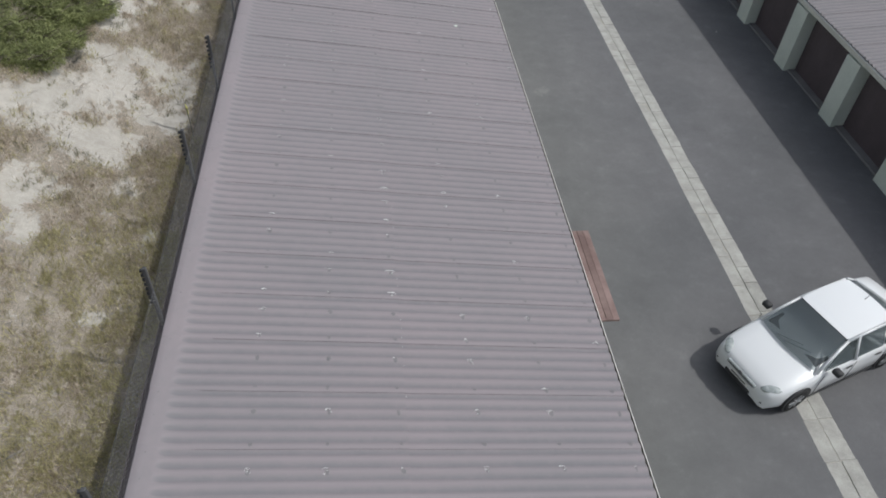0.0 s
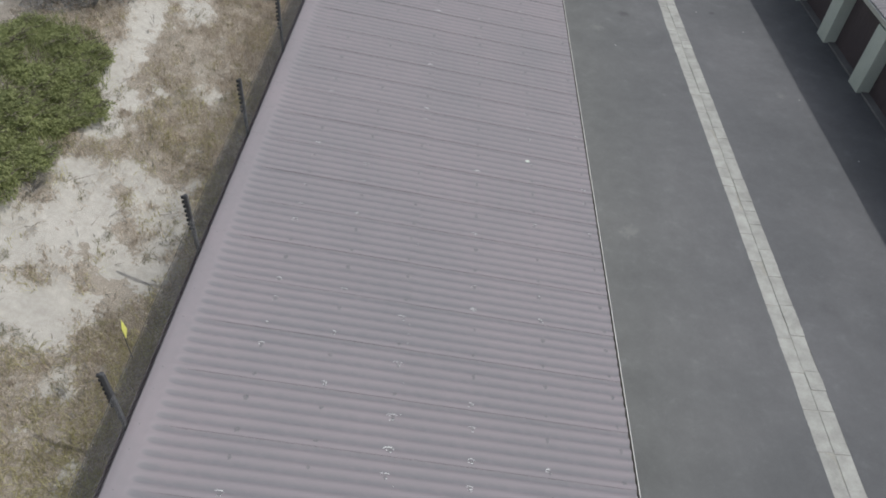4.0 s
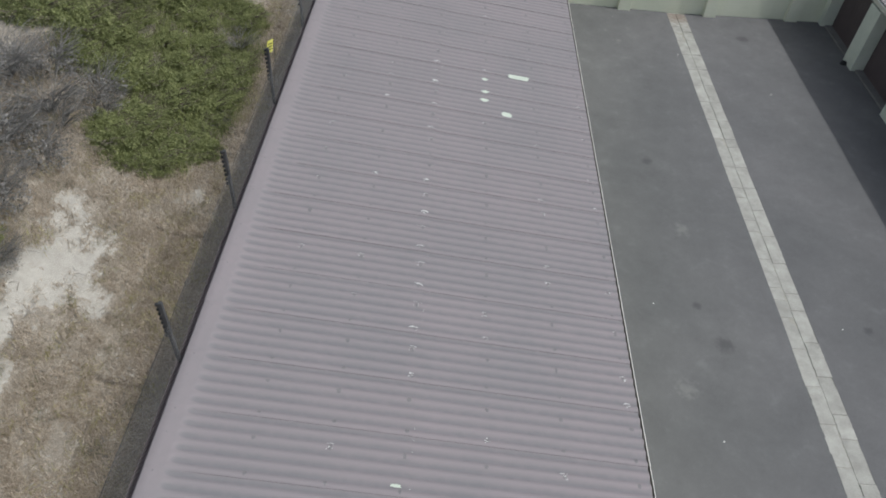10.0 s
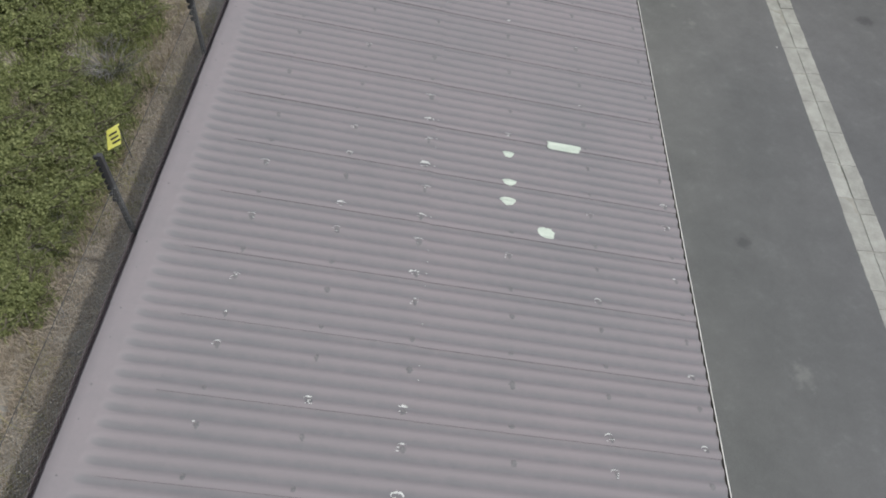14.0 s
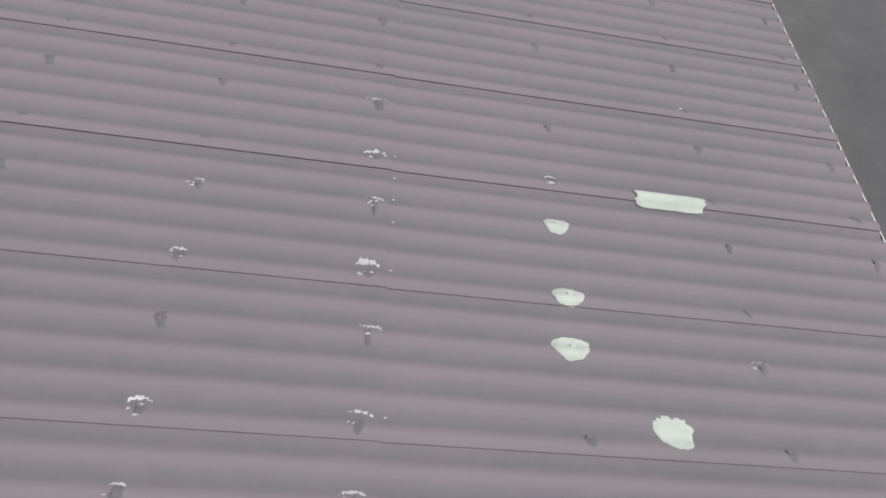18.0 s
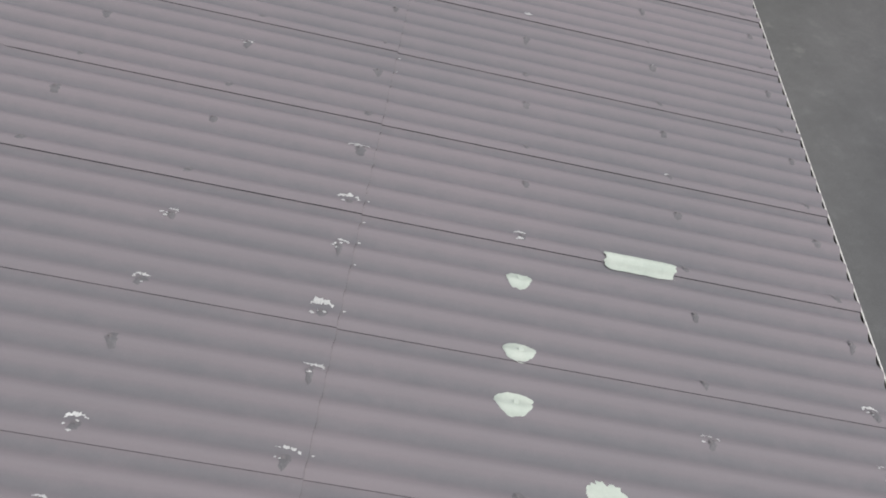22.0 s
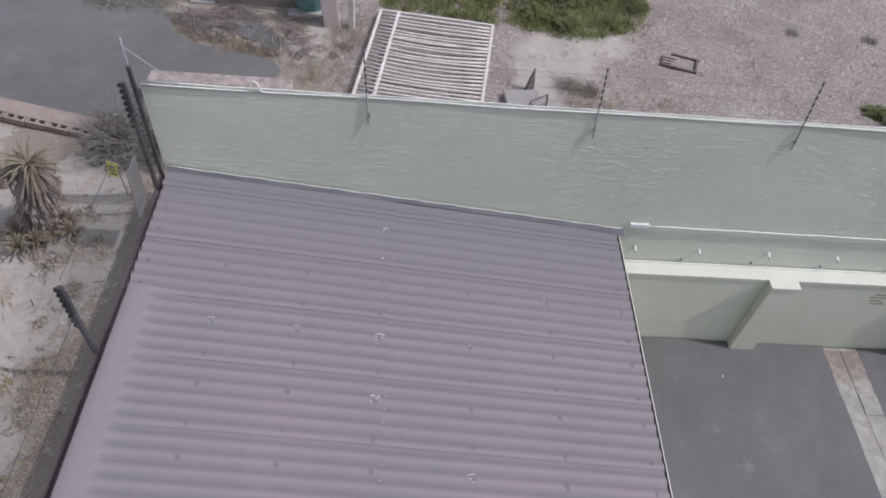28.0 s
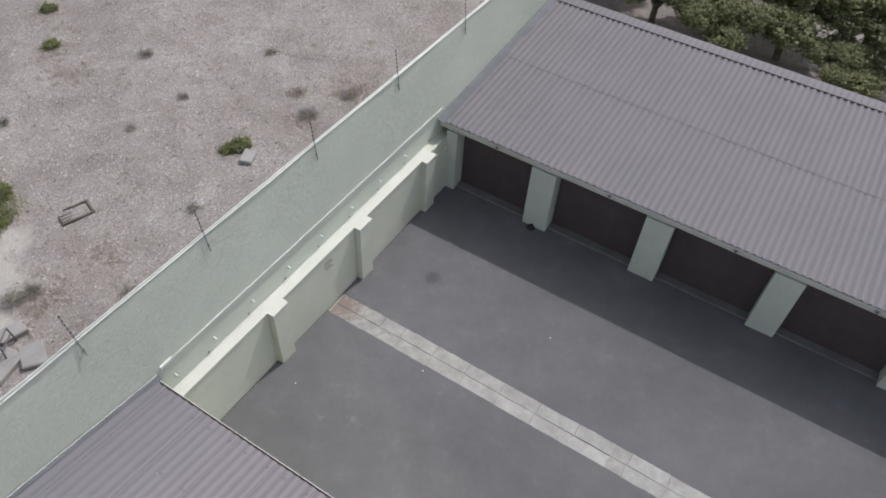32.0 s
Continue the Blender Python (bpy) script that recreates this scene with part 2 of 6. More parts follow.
def ground_mat():
    m, nt, b = base_mat("sandy_ground", 0.95, 0, 0.1)
    vec = nt.nodes.new("ShaderNodeNewGeometry").outputs["Position"]
    at_ = nt.nodes.new("ShaderNodeAttribute")
    at_.attribute_name = "cover"
    sep = nt.nodes.new("ShaderNodeSeparateColor")
    nt.links.new(at_.outputs["Color"], sep.inputs[0])
    n1, n2, n3 = noise_of(nt, vec, 1.3, 5, 0.65), noise_of(nt, vec, 7, 6, 0.7), noise_of(nt, vec, 55, 5, 0.75)
    sand = mixc(nt, ramp(nt, n2, [(0.3, grey(0)), (0.7, grey(1))]), (0.362, 0.339, 0.3), (0.458, 0.434, 0.392))
    n4 = noise_of(nt, vec, 3.4, 8, 0.75)
    litter = mixc(nt, ramp(nt, n3, [(0.35, grey(0)), (0.65, grey(1))]), (0.19, 0.166, 0.136), (0.385, 0.345, 0.292))
    rubble = mixc(nt, ramp(nt, n3, [(0.4, grey(0)), (0.62, grey(1))]), (0.235, 0.214, 0.198), (0.44, 0.411, 0.383))
    vo = node(nt, "ShaderNodeTexVoronoi", Scale=26.0)
    nt.links.new(vec, vo.inputs["Vector"])
    sv_ = nt.nodes.new("ShaderNodeSeparateColor")
    nt.links.new(vo.outputs["Color"], sv_.inputs[0])
    rubble = mixc(nt, 0.8, rubble, ramp(nt, sv_.outputs[0], [(0.0, grey(0.62)), (0.35, grey(0.85)), (0.8, grey(1.02)), (0.93, grey(1.1)), (1.0, grey(1.7))]), "MULTIPLY")
    n6 = noise_of(nt, vec, 0.45, 5, 0.65)
    rubble = mixc(nt, 0.9, rubble, ramp(nt, n6, [(0.3, (0.72, 0.68, 0.66)), (0.5, (0.95, 0.92, 0.9)), (0.68, (1.08, 1.08, 1.08))]), "MULTIPLY")
    edge = nt.nodes.new("ShaderNodeMath")
    edge.operation = "MULTIPLY_ADD"
    edge.inputs[1].default_value = 4.3
    nt.links.new(n4, edge.inputs[0])
    nt.links.new(sep.outputs[0], edge.inputs[2])
    half = nt.nodes.new("ShaderNodeMath")
    half.operation = "MULTIPLY"
    half.inputs[1].default_value = 0.25
    nt.links.new(edge.outputs[0], half.inputs[0])
    c = mixc(nt, ramp(nt, half.outputs[0], [(0.632, grey(0)), (0.654, grey(1))]), litter, sand)
    c = mixc(nt, sep.outputs[1], c, rubble)
    c = mixc(nt, 0.6, c, ramp(nt, n1, [(0.3, grey(0.8)), (0.7, grey(1.12))]), "MULTIPLY")
    nt.links.new(c, b.inputs["Base Color"])
    bump(nt, b, n3, 0.6, 0.03)
    return m


def leaf_mat(name, c1, c2, rough=0.6):
    m, nt, b = base_mat(name, rough, 0, 0.3)
    geo = nt.nodes.new("ShaderNodeNewGeometry")
    c = ramp(nt, geo.outputs["Random Per Island"], [(0.0, c1), (1.0, c2)])
    n = noise_of(nt, geo.outputs["Position"], 2.0, 3)
    c = mixc(nt, 0.6, c, ramp(nt, n, [(0.3, grey(0.7)), (0.7, grey(1.25))]), "MULTIPLY")
    nt.links.new(c, b.inputs["Base Color"])
    tr = nt.nodes.new("ShaderNodeBsdfTranslucent")
    nt.links.new(c, tr.inputs["Color"])
    mx = nt.nodes.new("ShaderNodeMixShader")
    mx.inputs[0].default_value = 0.48
    nt.links.new(b.outputs[0], mx.inputs[1])
    nt.links.new(tr.outputs[0], mx.inputs[2])
    nt.links.new(mx.outputs[0], nt.nodes["Material Output"].inputs["Surface"])
    return m


def glass_mat(name, tint, rough=0.05):
    m, nt, b = base_mat(name, rough, 0, 0.5)
    b.inputs["Base Color"].default_value = (*tint, 1)
    b.inputs["Transmission Weight"].default_value = 0.85
    b.inputs["IOR"].default_value = 1.45
    return m


CORR = 0.18516
SHEET = 5 * CORR
ASPHALT = asphalt_mat()
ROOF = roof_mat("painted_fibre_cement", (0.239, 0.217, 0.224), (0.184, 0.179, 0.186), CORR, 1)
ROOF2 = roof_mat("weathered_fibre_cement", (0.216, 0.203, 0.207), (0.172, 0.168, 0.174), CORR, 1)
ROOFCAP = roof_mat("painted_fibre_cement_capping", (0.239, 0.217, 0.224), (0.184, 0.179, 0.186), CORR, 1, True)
EDGE = worn("sheet_edge_grime", (0.06, 0.055, 0.058), (0.11, 0.1, 0.105), 3, 40)
LEAD = worn("blue_grey_flashing", (0.1, 0.106, 0.118), (0.14, 0.147, 0.16), 1.5, 20, 0.55, bumps=0.1)
WALLR = rough_wall_mat()
WALLS = worn("green_paint_smooth", (0.56, 0.585, 0.475), (0.63, 0.65, 0.545), 0.7, 14, 0.7, bumps=0.08, grain=0.16)
CREAM = worn("cream_paint", (0.61, 0.62, 0.54), (0.68, 0.685, 0.605), 1.0, 20, 0.65, bumps=0.08, grain=0.2)
PILLAR = worn("pillar_paint", (0.5, 0.535, 0.47), (0.58, 0.605, 0.54), 1.0, 18, 0.7, bumps=0.1, grain=0.2)
FASCIA = worn("cream_fascia_paint", (0.5, 0.49, 0.43), (0.6, 0.585, 0.52), 1.0, 18, 0.7, bumps=0.12)
PINKISH = worn("fascia_paint", (0.42, 0.37, 0.365), (0.5, 0.45, 0.44), 1.0, 18, 0.7, bumps=0.12)
DOOR = worn("maroon_door_paint", (0.078, 0.061, 0.065), (0.092, 0.072, 0.076), 1.5, 25, 0.6, bumps=0.1, vary=0.03)
SLAB = worn("drain_concrete", (0.285, 0.28, 0.258), (0.395, 0.39, 0.362), 2.6, 38, 0.9, bumps=0.5, dist=0.006, vary=0.07)
CONC = worn("grey_concrete", (0.28, 0.27, 0.255), (0.38, 0.37, 0.35), 1.0, 40, 0.9, bumps=0.4)
SILLC = worn("dark_sill_concrete", (0.15, 0.145, 0.142), (0.2, 0.195, 0.19), 1.2, 40, 0.9, bumps=0.3)
JOINT = worn("joint_dirt", (0.27, 0.26, 0.23), (0.36, 0.345, 0.31), 4, 50, 0.95)
DARKTRIM = worn("dark_brown_trim", (0.11, 0.085, 0.09), (0.15, 0.12, 0.126), 2, 30, 0.6, bumps=0.1)
PALETRIM = worn("pale_drip_edge", (0.68, 0.66, 0.61), (0.78, 0.76, 0.72), 1.5, 30, 0.6, bumps=0.05)
WHITE = worn("white_trim", (0.7, 0.7, 0.67), (0.8, 0.8, 0.77), 1.0, 30, 0.6, bumps=0.05)
PATCH = worn("pale_green_filler", (0.5, 0.555, 0.48), (0.6, 0.645, 0.565), 6, 60, 0.8, bumps=0.08, grain=0.15)
FLECK = worn("bare_cement_fleck", (0.52, 0.52, 0.5), (0.68, 0.68, 0.66), 8, 60, 0.85, bumps=0.1)
GRIME = worn("bolt_grime", (0.16, 0.156, 0.16), (0.2, 0.191, 0.195), 9, 60, 0.85)
RBOLT = worn("painted_roof_bolt", (0.19, 0.178, 0.18), (0.23, 0.212, 0.217), 8, 60, 0.7, 0.1)
BOLT = worn("rusty_bolt", (0.13, 0.115, 0.115), (0.2, 0.175, 0.175), 8, 60, 0.6, 0.3)
STEEL = worn("fence_steel", (0.065, 0.065, 0.068), (0.11, 0.11, 0.113), 2, 40, 0.6, 0.4, bumps=0.1)
MESHW = worn("galvanised_wire", (0.24, 0.24, 0.235), (0.34, 0.34, 0.33), 2, 40, 0.55, 0.1, bumps=0.0)
PALEPOST = worn("pale_post", (0.3, 0.3, 0.3), (0.42, 0.42, 0.41), 2, 40, 0.6, 0.3, bumps=0.1)
YELLOW = worn("yellow_sign", (0.62, 0.6, 0.12), (0.72, 0.7, 0.2), 5, 40, 0.6, bumps=0.05)
# brown silt left on the last slabs of the drain
_nt = SLAB.node_tree
_b = _nt.nodes["Principled BSDF"]
_vec = _nt.nodes.new("ShaderNodeNewGeometry").outputs["Position"]
_d = _nt.nodes.new("ShaderNodeVectorMath")
_d.operation = "DISTANCE"
_d.inputs[1].default_value = (0.36, -0.1, 0.0)
_nt.links.new(_vec, _d.inputs[0])
_m = _nt.nodes.new("ShaderNodeMath")
_m.operation = "MULTIPLY_ADD"
_m.inputs[1].default_value = -0.45
_nt.links.new(_d.outputs["Value"], _m.inputs[0])
_nt.links.new(noise_of(_nt, _vec, 6, 5, 0.7), _m.inputs[2])
_c = mixc(_nt, ramp(_nt, _m.outputs[0], [(0.08, grey(0)), (0.38, grey(0.8))]), _b.inputs["Base Color"].links[0].from_socket, (0.2, 0.155, 0.125))
_nt.links.new(_c, _b.inputs["Base Color"])
GROUND = ground_mat()
WOOD = worn("red_brown_board", (0.155, 0.105, 0.094), (0.235, 0.168, 0.152), 2.0, 30, 0.75, bumps=0.25, vary=0.15)
OLDWOOD = worn("grey_old_wood", (0.16, 0.14, 0.12), (0.24, 0.22, 0.2), 3.0, 35, 0.9, bumps=0.4, vary=0.2)
GATEW = worn("white_gate_paint", (0.55, 0.52, 0.48), (0.68, 0.66, 0.62), 3.0, 35, 0.7, bumps=0.2)
CARP, _nt, _b = base_mat("white_car_paint", 0.28, 0, 0.5)
_b.inputs["Base Color"].default_value = (0.66, 0.67, 0.675, 1)
_b.inputs["Coat Weight"].default_value = 0.5
GLASS = glass_mat("car_glass", (0.3, 0.34, 0.35))
BLACKP = worn("black_plastic", (0.03, 0.03, 0.031), (0.05, 0.05, 0.052), 3, 50, 0.6, bumps=0.1)
TYRE = worn("tyre_rubber", (0.018, 0.018, 0.018), (0.03, 0.03, 0.03), 5, 60, 0.9, bumps=0.3)
ALLOY = worn("wheel_alloy", (0.45, 0.46, 0.47), (0.55, 0.56, 0.57), 5, 40, 0.35, 0.8, bumps=0.05)
LAMPG = worn("headlamp_glass", (0.3, 0.33, 0.32), (0.5, 0.53, 0.52), 14, 60, 0.12, 0.25, bumps=0.0, spec=0.6)
INTERIOR = worn("grey_seat_cloth", (0.1, 0.1, 0.105), (0.16, 0.16, 0.165), 5, 60, 0.9)
GRASS_DRY = leaf_mat("dry_grass", (0.345, 0.287, 0.222), (0.625, 0.545, 0.45))
GRASS_OLIVE = leaf_mat("olive_grass", (0.27, 0.246, 0.125), (0.53, 0.485, 0.275))
LEAF_GREEN = leaf_mat("green_leaves", (0.155, 0.18, 0.075), (0.37, 0.395, 0.18))
LEAF_GREY = leaf_mat("grey_twigs", (0.2, 0.195, 0.185), (0.4, 0.385, 0.37), 0.85)
LEAF_DARK = leaf_mat("dark_tree_leaves", (0.17, 0.185, 0.095), (0.39, 0.4, 0.21))
ALOE = leaf_mat("aloe_leaves", (0.27, 0.235, 0.175), (0.5, 0.45, 0.35))
BARK = worn("bark", (0.1, 0.085, 0.07), (0.2, 0.17, 0.14), 5, 40, 0.95, bumps=0.6)
SIGNP = worn("faded_stencil", (0.24, 0.2, 0.14), (0.4, 0.38, 0.3), 9, 40, 0.8)
ROPE = worn("white_rope", (0.68, 0.68, 0.64), (0.78, 0.78, 0.74), 5, 60, 0.8)

# ---- building helpers ----


def mesh_of(name, bm, mat, smooth=False):
    me = bpy.data.meshes.new(name)
    bmesh.ops.recalc_face_normals(bm, faces=bm.faces)
    bm.to_mesh(me)
    bm.free()
    for m in (mat if isinstance(mat, (list, tuple)) else [mat]):
        me.materials.append(m)
    if smooth:
        for p in me.polygons:
            p.use_smooth = True
    return me


def raw_mesh(name, verts, faces, mat, smooth=False):
    me = bpy.data.meshes.new(name)
    me.from_pydata(verts, [], faces)
    me.materials.append(mat)
    if smooth:
        for p in me.polygons:
            p.use_smooth = True
    me.update()
    return me


def part(name, bm, mat, parent, label="", smooth=False):
    ob = new(name, mesh_of(name, bm, mat, smooth))
    if parent is not None:
        ob.parent = parent
    if label:
        ob["label"] = label
    return ob


def share(name, me, parent, m=None):
    ob = new(name, me)
    ob.parent = parent
    if m is not None:
        ob.matrix_basis = m
    return ob


def thing(name, label, category, group="", kind="", at=(0, 0, 0), rz=0.0):
    ob = new(name)
    ob.empty_display_size = 0.2
    ob.matrix_basis = pose(*at, 0, 0, rz)
    return tagged(ob, label, category, group, kind)


def add_box(bm, x0, x1, y0, y1, z0, z1, bevel=0.0):
    vs = [bm.verts.new((x, y, z)) for z in (z0, z1) for y in (y0, y1) for x in (x0, x1)]
    fs = [(0, 2, 3, 1), (4, 5, 7, 6), (0, 1, 5, 4), (2, 6, 7, 3), (0, 4, 6, 2), (1, 3, 7, 5)]
    new_f = [bm.faces.new([vs[i] for i in f]) for f in fs]
    if bevel:
        es = list({e for f in new_f for e in f.edges})
        bmesh.ops.bevel(bm, geom=es, offset=bevel, segments=1, affect="EDGES")


def box(x0, x1, y0, y1, z0, z1, bevel=0.0):
    bm = bmesh.new()
    add_box(bm, x0, x1, y0, y1, z0, z1, bevel)
    return bm


def add_tube(bm, a, b, r0, r1=None, n=8):
    r1 = r0 if r1 is None else r1
    a, b = Vector(a), Vector(b)
    q = (b - a).to_track_quat("Z", "Y")
    rings = []
    for c, r in ((a, r0), (b, r1)):
        rings.append([bm.verts.new(c + q @ Vector((r * math.cos(2 * math.pi * i / n), r * math.sin(2 * math.pi * i / n), 0))) for i in range(n)])
    for i in range(n):
        bm.faces.new((rings[0][i], rings[0][(i + 1) % n], rings[1][(i + 1) % n], rings[1][i]))
    bm.faces.new(rings[0][::-1])
    bm.faces.new(rings[1])


def tube(a, b, r0, r1=None, n=8):
    bm = bmesh.new()
    add_tube(bm, a, b, r0, r1, n)
    return bm


def prism(profile, y0, y1, axis="y"):
    """A closed outline of (u, z) drawn out between two places along an axis."""
    bm = bmesh.new()
    def p(u, w, z):
        return (u, w, z) if axis == "y" else (w, u, z)
    a = [bm.verts.new(p(u, y0, z)) for u, z in profile]
    b = [bm.verts.new(p(u, y1, z)) for u, z in profile]
    n = len(profile)
    for i in range(n):
        bm.faces.new((a[i], a[(i + 1) % n], b[(i + 1) % n], b[i]))
    bm.faces.new(a[::-1])
    bm.faces.new(b)
    return bm


rng = random.Random(7)

# ---- terrain and courtyard ----
RK, RS = 2.1076, 0.1196          # left roof: z = RK - RS * x at mid height of the corrugation
EAVE_X, HIGH_X = -4.6, -11.28
FACE_Y, TOP_Z, LEDGE_Z = 0.27, 4.9, 1.92


def terrain_z(x, y):
    if -11.41 < x < 12.75 and y < 0.42:
        return -0.12
    z = 2.15 + 0.10 * noise.noise((x * 0.25, y * 0.25, 3.0)) + 0.03 * noise.noise((x * 1.7, y * 1.7, 1.0))
    if x < -11.41:
        up = max(0.0, min(1.0, (2.4 - y) / 1.4))
        z = z * up + 2.17 * (1 - up)
        # the sand rises in a bank away from the fence, and runs out before the road
        s = min(3.6, max(0.0, -12.75 - x))
        z += 0.6 * (s - 0.35 * (1 - math.exp(-s / 0.35))) * max(0.0, min(1.0, (-0.3 - y) / 2.7))
        z += up * 0.1 * max(0.0, min(1.0, (y + 4) / 4))
        # sand blown up against the fence towards the far end
        z += (0.22 + 0.18 * max(0.0, min(1.0, (y + 17) / 5)) + 0.1 * max(0.0, min(1.0, (y + 7) / 4))) * max(0.0, min(1.0, (1.1 - y) / 1.0)) * math.exp(-((x + 11.4) / 1.25) ** 2)
        # heap of white sand behind the logs
        z += 0.3 * math.exp(-((x + 15.7) / 0.5) ** 2 - ((y - 1.7) / 0.32) ** 2)
    if x > 12.7:
        z -= 0.9
    return z


SAND = []      # x, y, rx, ry of bare white sand
RUBBLE_Y = 0.5


def cover_at(x, y):
    sand = 0.0
    for sx, sy, rx, ry in SAND:
        d = ((x - sx) / rx) ** 2 + ((y - sy) / ry) ** 2
        sand = max(sand, 1.5 - d) if d < 1.5 else sand
    rubble = 1.0 if (y > RUBBLE_Y and x > -9.6) or x > 12 or y > 6.5 else 0.0
    # white sand swept clear of stones behind the wall
    for sx, sy, rx, ry in CLEAR:
        d = ((x - sx) / rx) ** 2 + ((y - sy) / ry) ** 2 + 0.5 * noise.noise((x * 1.7, y * 1.7, 4))
        if d < 1.2:
            sand, rubble = 1.0, min(rubble, max(0.0, (d - 0.75) / 0.45))
    return min(1.0, sand), rubble


CLEAR = ((-5.0, 5.3, 0.95, 1.0), (-4.0, 6.0, 0.9, 0.5), (-5.4, 4.3, 0.5, 0.6))


# bare white sand beside the fence, stretch by stretch
SAND += [(-15.6, 2.3, 0.9, 0.6), (-15.05, -17.95, 0.45, 0.5), (-14.8, -18.3, 0.4, 0.5), (-14.45, -16.9, 0.4, 0.5), (-14.3, -20.9, 0.2, 0.4), (-15.9, 0.6, 1.0, 0.7), (-14.6, 0.7, 0.9, 0.6), (-13.0, -2.6, 0.4, 0.5)]
SAND += [(-14.84, -28.1, 0.56, 0.76), (-14.52, -29.8, 0.36, 0.42), (-15.13, -29.9, 0.2, 0.4), (-13.0, -30.1, 0.45, 1.0), (-12.75, -31.2, 0.4, 0.8), (-15.3, -32.65, 0.52, 0.78), (-14.25, -33.1, 0.57, 0.58), (-14.89, -34.9, 0.32, 0.65), (-14.57, -35.9, 0.29, 0.35), (-13.49, -32.7, 0.2, 0.3), (-13.41, -34.0, 0.17, 0.3), (-13.17, -37.45, 0.24, 0.17), (-12.64, -35.5, 0.1, 0.43), (-14.41, -31.3, 0.27, 0.5), (-14.95, -31.9, 0.4, 0.9), (-14.36, -29.9, 0.35, 0.3), (-13.52, -29.3, 0.2, 0.25), (-12.72, -28.9, 0.18, 0.3)]
SAND += [(-14.27, -31.9, 0.3, 0.42), (-14.08, -32.7, 0.2, 0.4), (-13.53, -32.8, 0.22, 0.24), (-13.81, -31.1, 0.22, 0.32), (-13.66, -33.45, 0.2, 0.3), (-13.24, -34.2, 0.18, 0.18), (-14.4, -34.7, 0.16, 0.32)]
SAND += [(-15.04, -22.3, 0.75, 0.87), (-15.1, -24.2, 0.34, 0.89), (-14.97, -26.1, 0.29, 1.2), (-14.72, -27.7, 0.4, 0.8), (-13.27, -25.9, 0.36, 0.34), (-15.26, -21.2, 0.68, 0.93), (-15.37, -22.8, 0.3, 0.6), (-14.07, -26.6, 0.18, 0.2), (-14.23, -27.2, 0.12, 0.26), (-14.93, -25.0, 0.2, 0.64)]
SAND += [(-14.55, -15.7, 0.3, 0.55), (-14.17, -16.4, 0.31, 0.6), (-13.95, -17.1, 0.27, 0.34), (-14.6, -17.5, 0.49, 0.35), (-14.85, -18.9, 0.42, 0.7), (-14.46, -19.2, 0.3, 0.5), (-15.49, -19.0, 0.37, 0.84), (-14.4, -18.85, 0.2, 0.14), (-12.97, -18.9, 0.13, 0.1), (-12.7, -14.2, 0.14, 0.4), (-13.65, -19.4, 0.1, 0.1)]
SAND += [(-14.6, -0.9, 1.5, 1.1), (-13.4, -1.8, 0.9, 0.7), (-12.6, -0.6, 0.6, 1.6), (-14.2, -3.1, 0.5, 0.6), (-14.0, -4.2, 0.5, 0.5), (-15.6, 1.5, 0.9, 0.5), (-13.0, 1.2, 0.8, 0.5), (-12.5, -3.4, 0.35, 0.5), (-13.6, -3.4, 0.3, 0.4), (-14.0, -5.1, 0.25, 0.35), (-9.9, 5.4, 0.45, 0.6)]
SAND += [(-14.2, -30.5, 0.5, 0.6), (-13.9, -29.3, 0.3, 0.4), (-13.3, -29.9, 0.4, 0.5), (-13.4, -31.5, 0.3, 0.4), (-13.9, -32.5, 0.35, 0.4), (-14.4, -31.5, 0.4, 0.5), (-14.3, -23.1, 0.35, 0.7), (-15.1, -27.3, 0.35, 0.7), (-13.9, -16.05, 0.25, 0.3), (-12.8, -14.3, 0.22, 0.35), (-13.6, -17.2, 0.2, 0.3)]


def grid_axis(fine, a, b, far):
    n = int(round((b - a) / fine))
    mid = [a + (b - a) * i / n for i in range(n + 1)]
    return [a - d for d in far[::-1]] + mid + [b + d for d in far]


def build_ground():
    xs = grid_axis(0.16, -17.6, -11.42, [0.8, 2, 5, 12, 40, 150, 600])[:-7] + [-11.40] + [-11 + 0.25 * i for i in range(93)] + [12.74, 12.76, 14, 16, 18, 21, 26, 40, 120, 600]
    ys = [-600, -150, -80, -60, -50] + [-46 + 0.2 * i for i in range(232)] + [0.41, 0.43] + [0.55 + 0.16 * i for i in range(75)] + [13, 15, 18, 24, 40, 150, 600]
    verts = [(x, y, terrain_z(x, y)) for y in ys for x in xs]
    nx = len(xs)
    faces = [(j * nx + i, j * nx + i + 1, (j + 1) * nx + i + 1, (j + 1) * nx + i) for j in range(len(ys) - 1) for i in range(nx - 1)]
    me = raw_mesh("ground", verts, faces, GROUND, True)
    col = me.color_attributes.new("cover", "FLOAT_COLOR", "POINT")
    flat = []
    for x, y, z in verts:
        s, r = cover_at(x, y)
        flat += [s, r, 0.0, 1.0]
    col.data.foreach_set("color", flat)
    return tagged(new("ground", me), "sandy ground with dry litter and white sand patches", "ground", kind="structure")


build_ground()

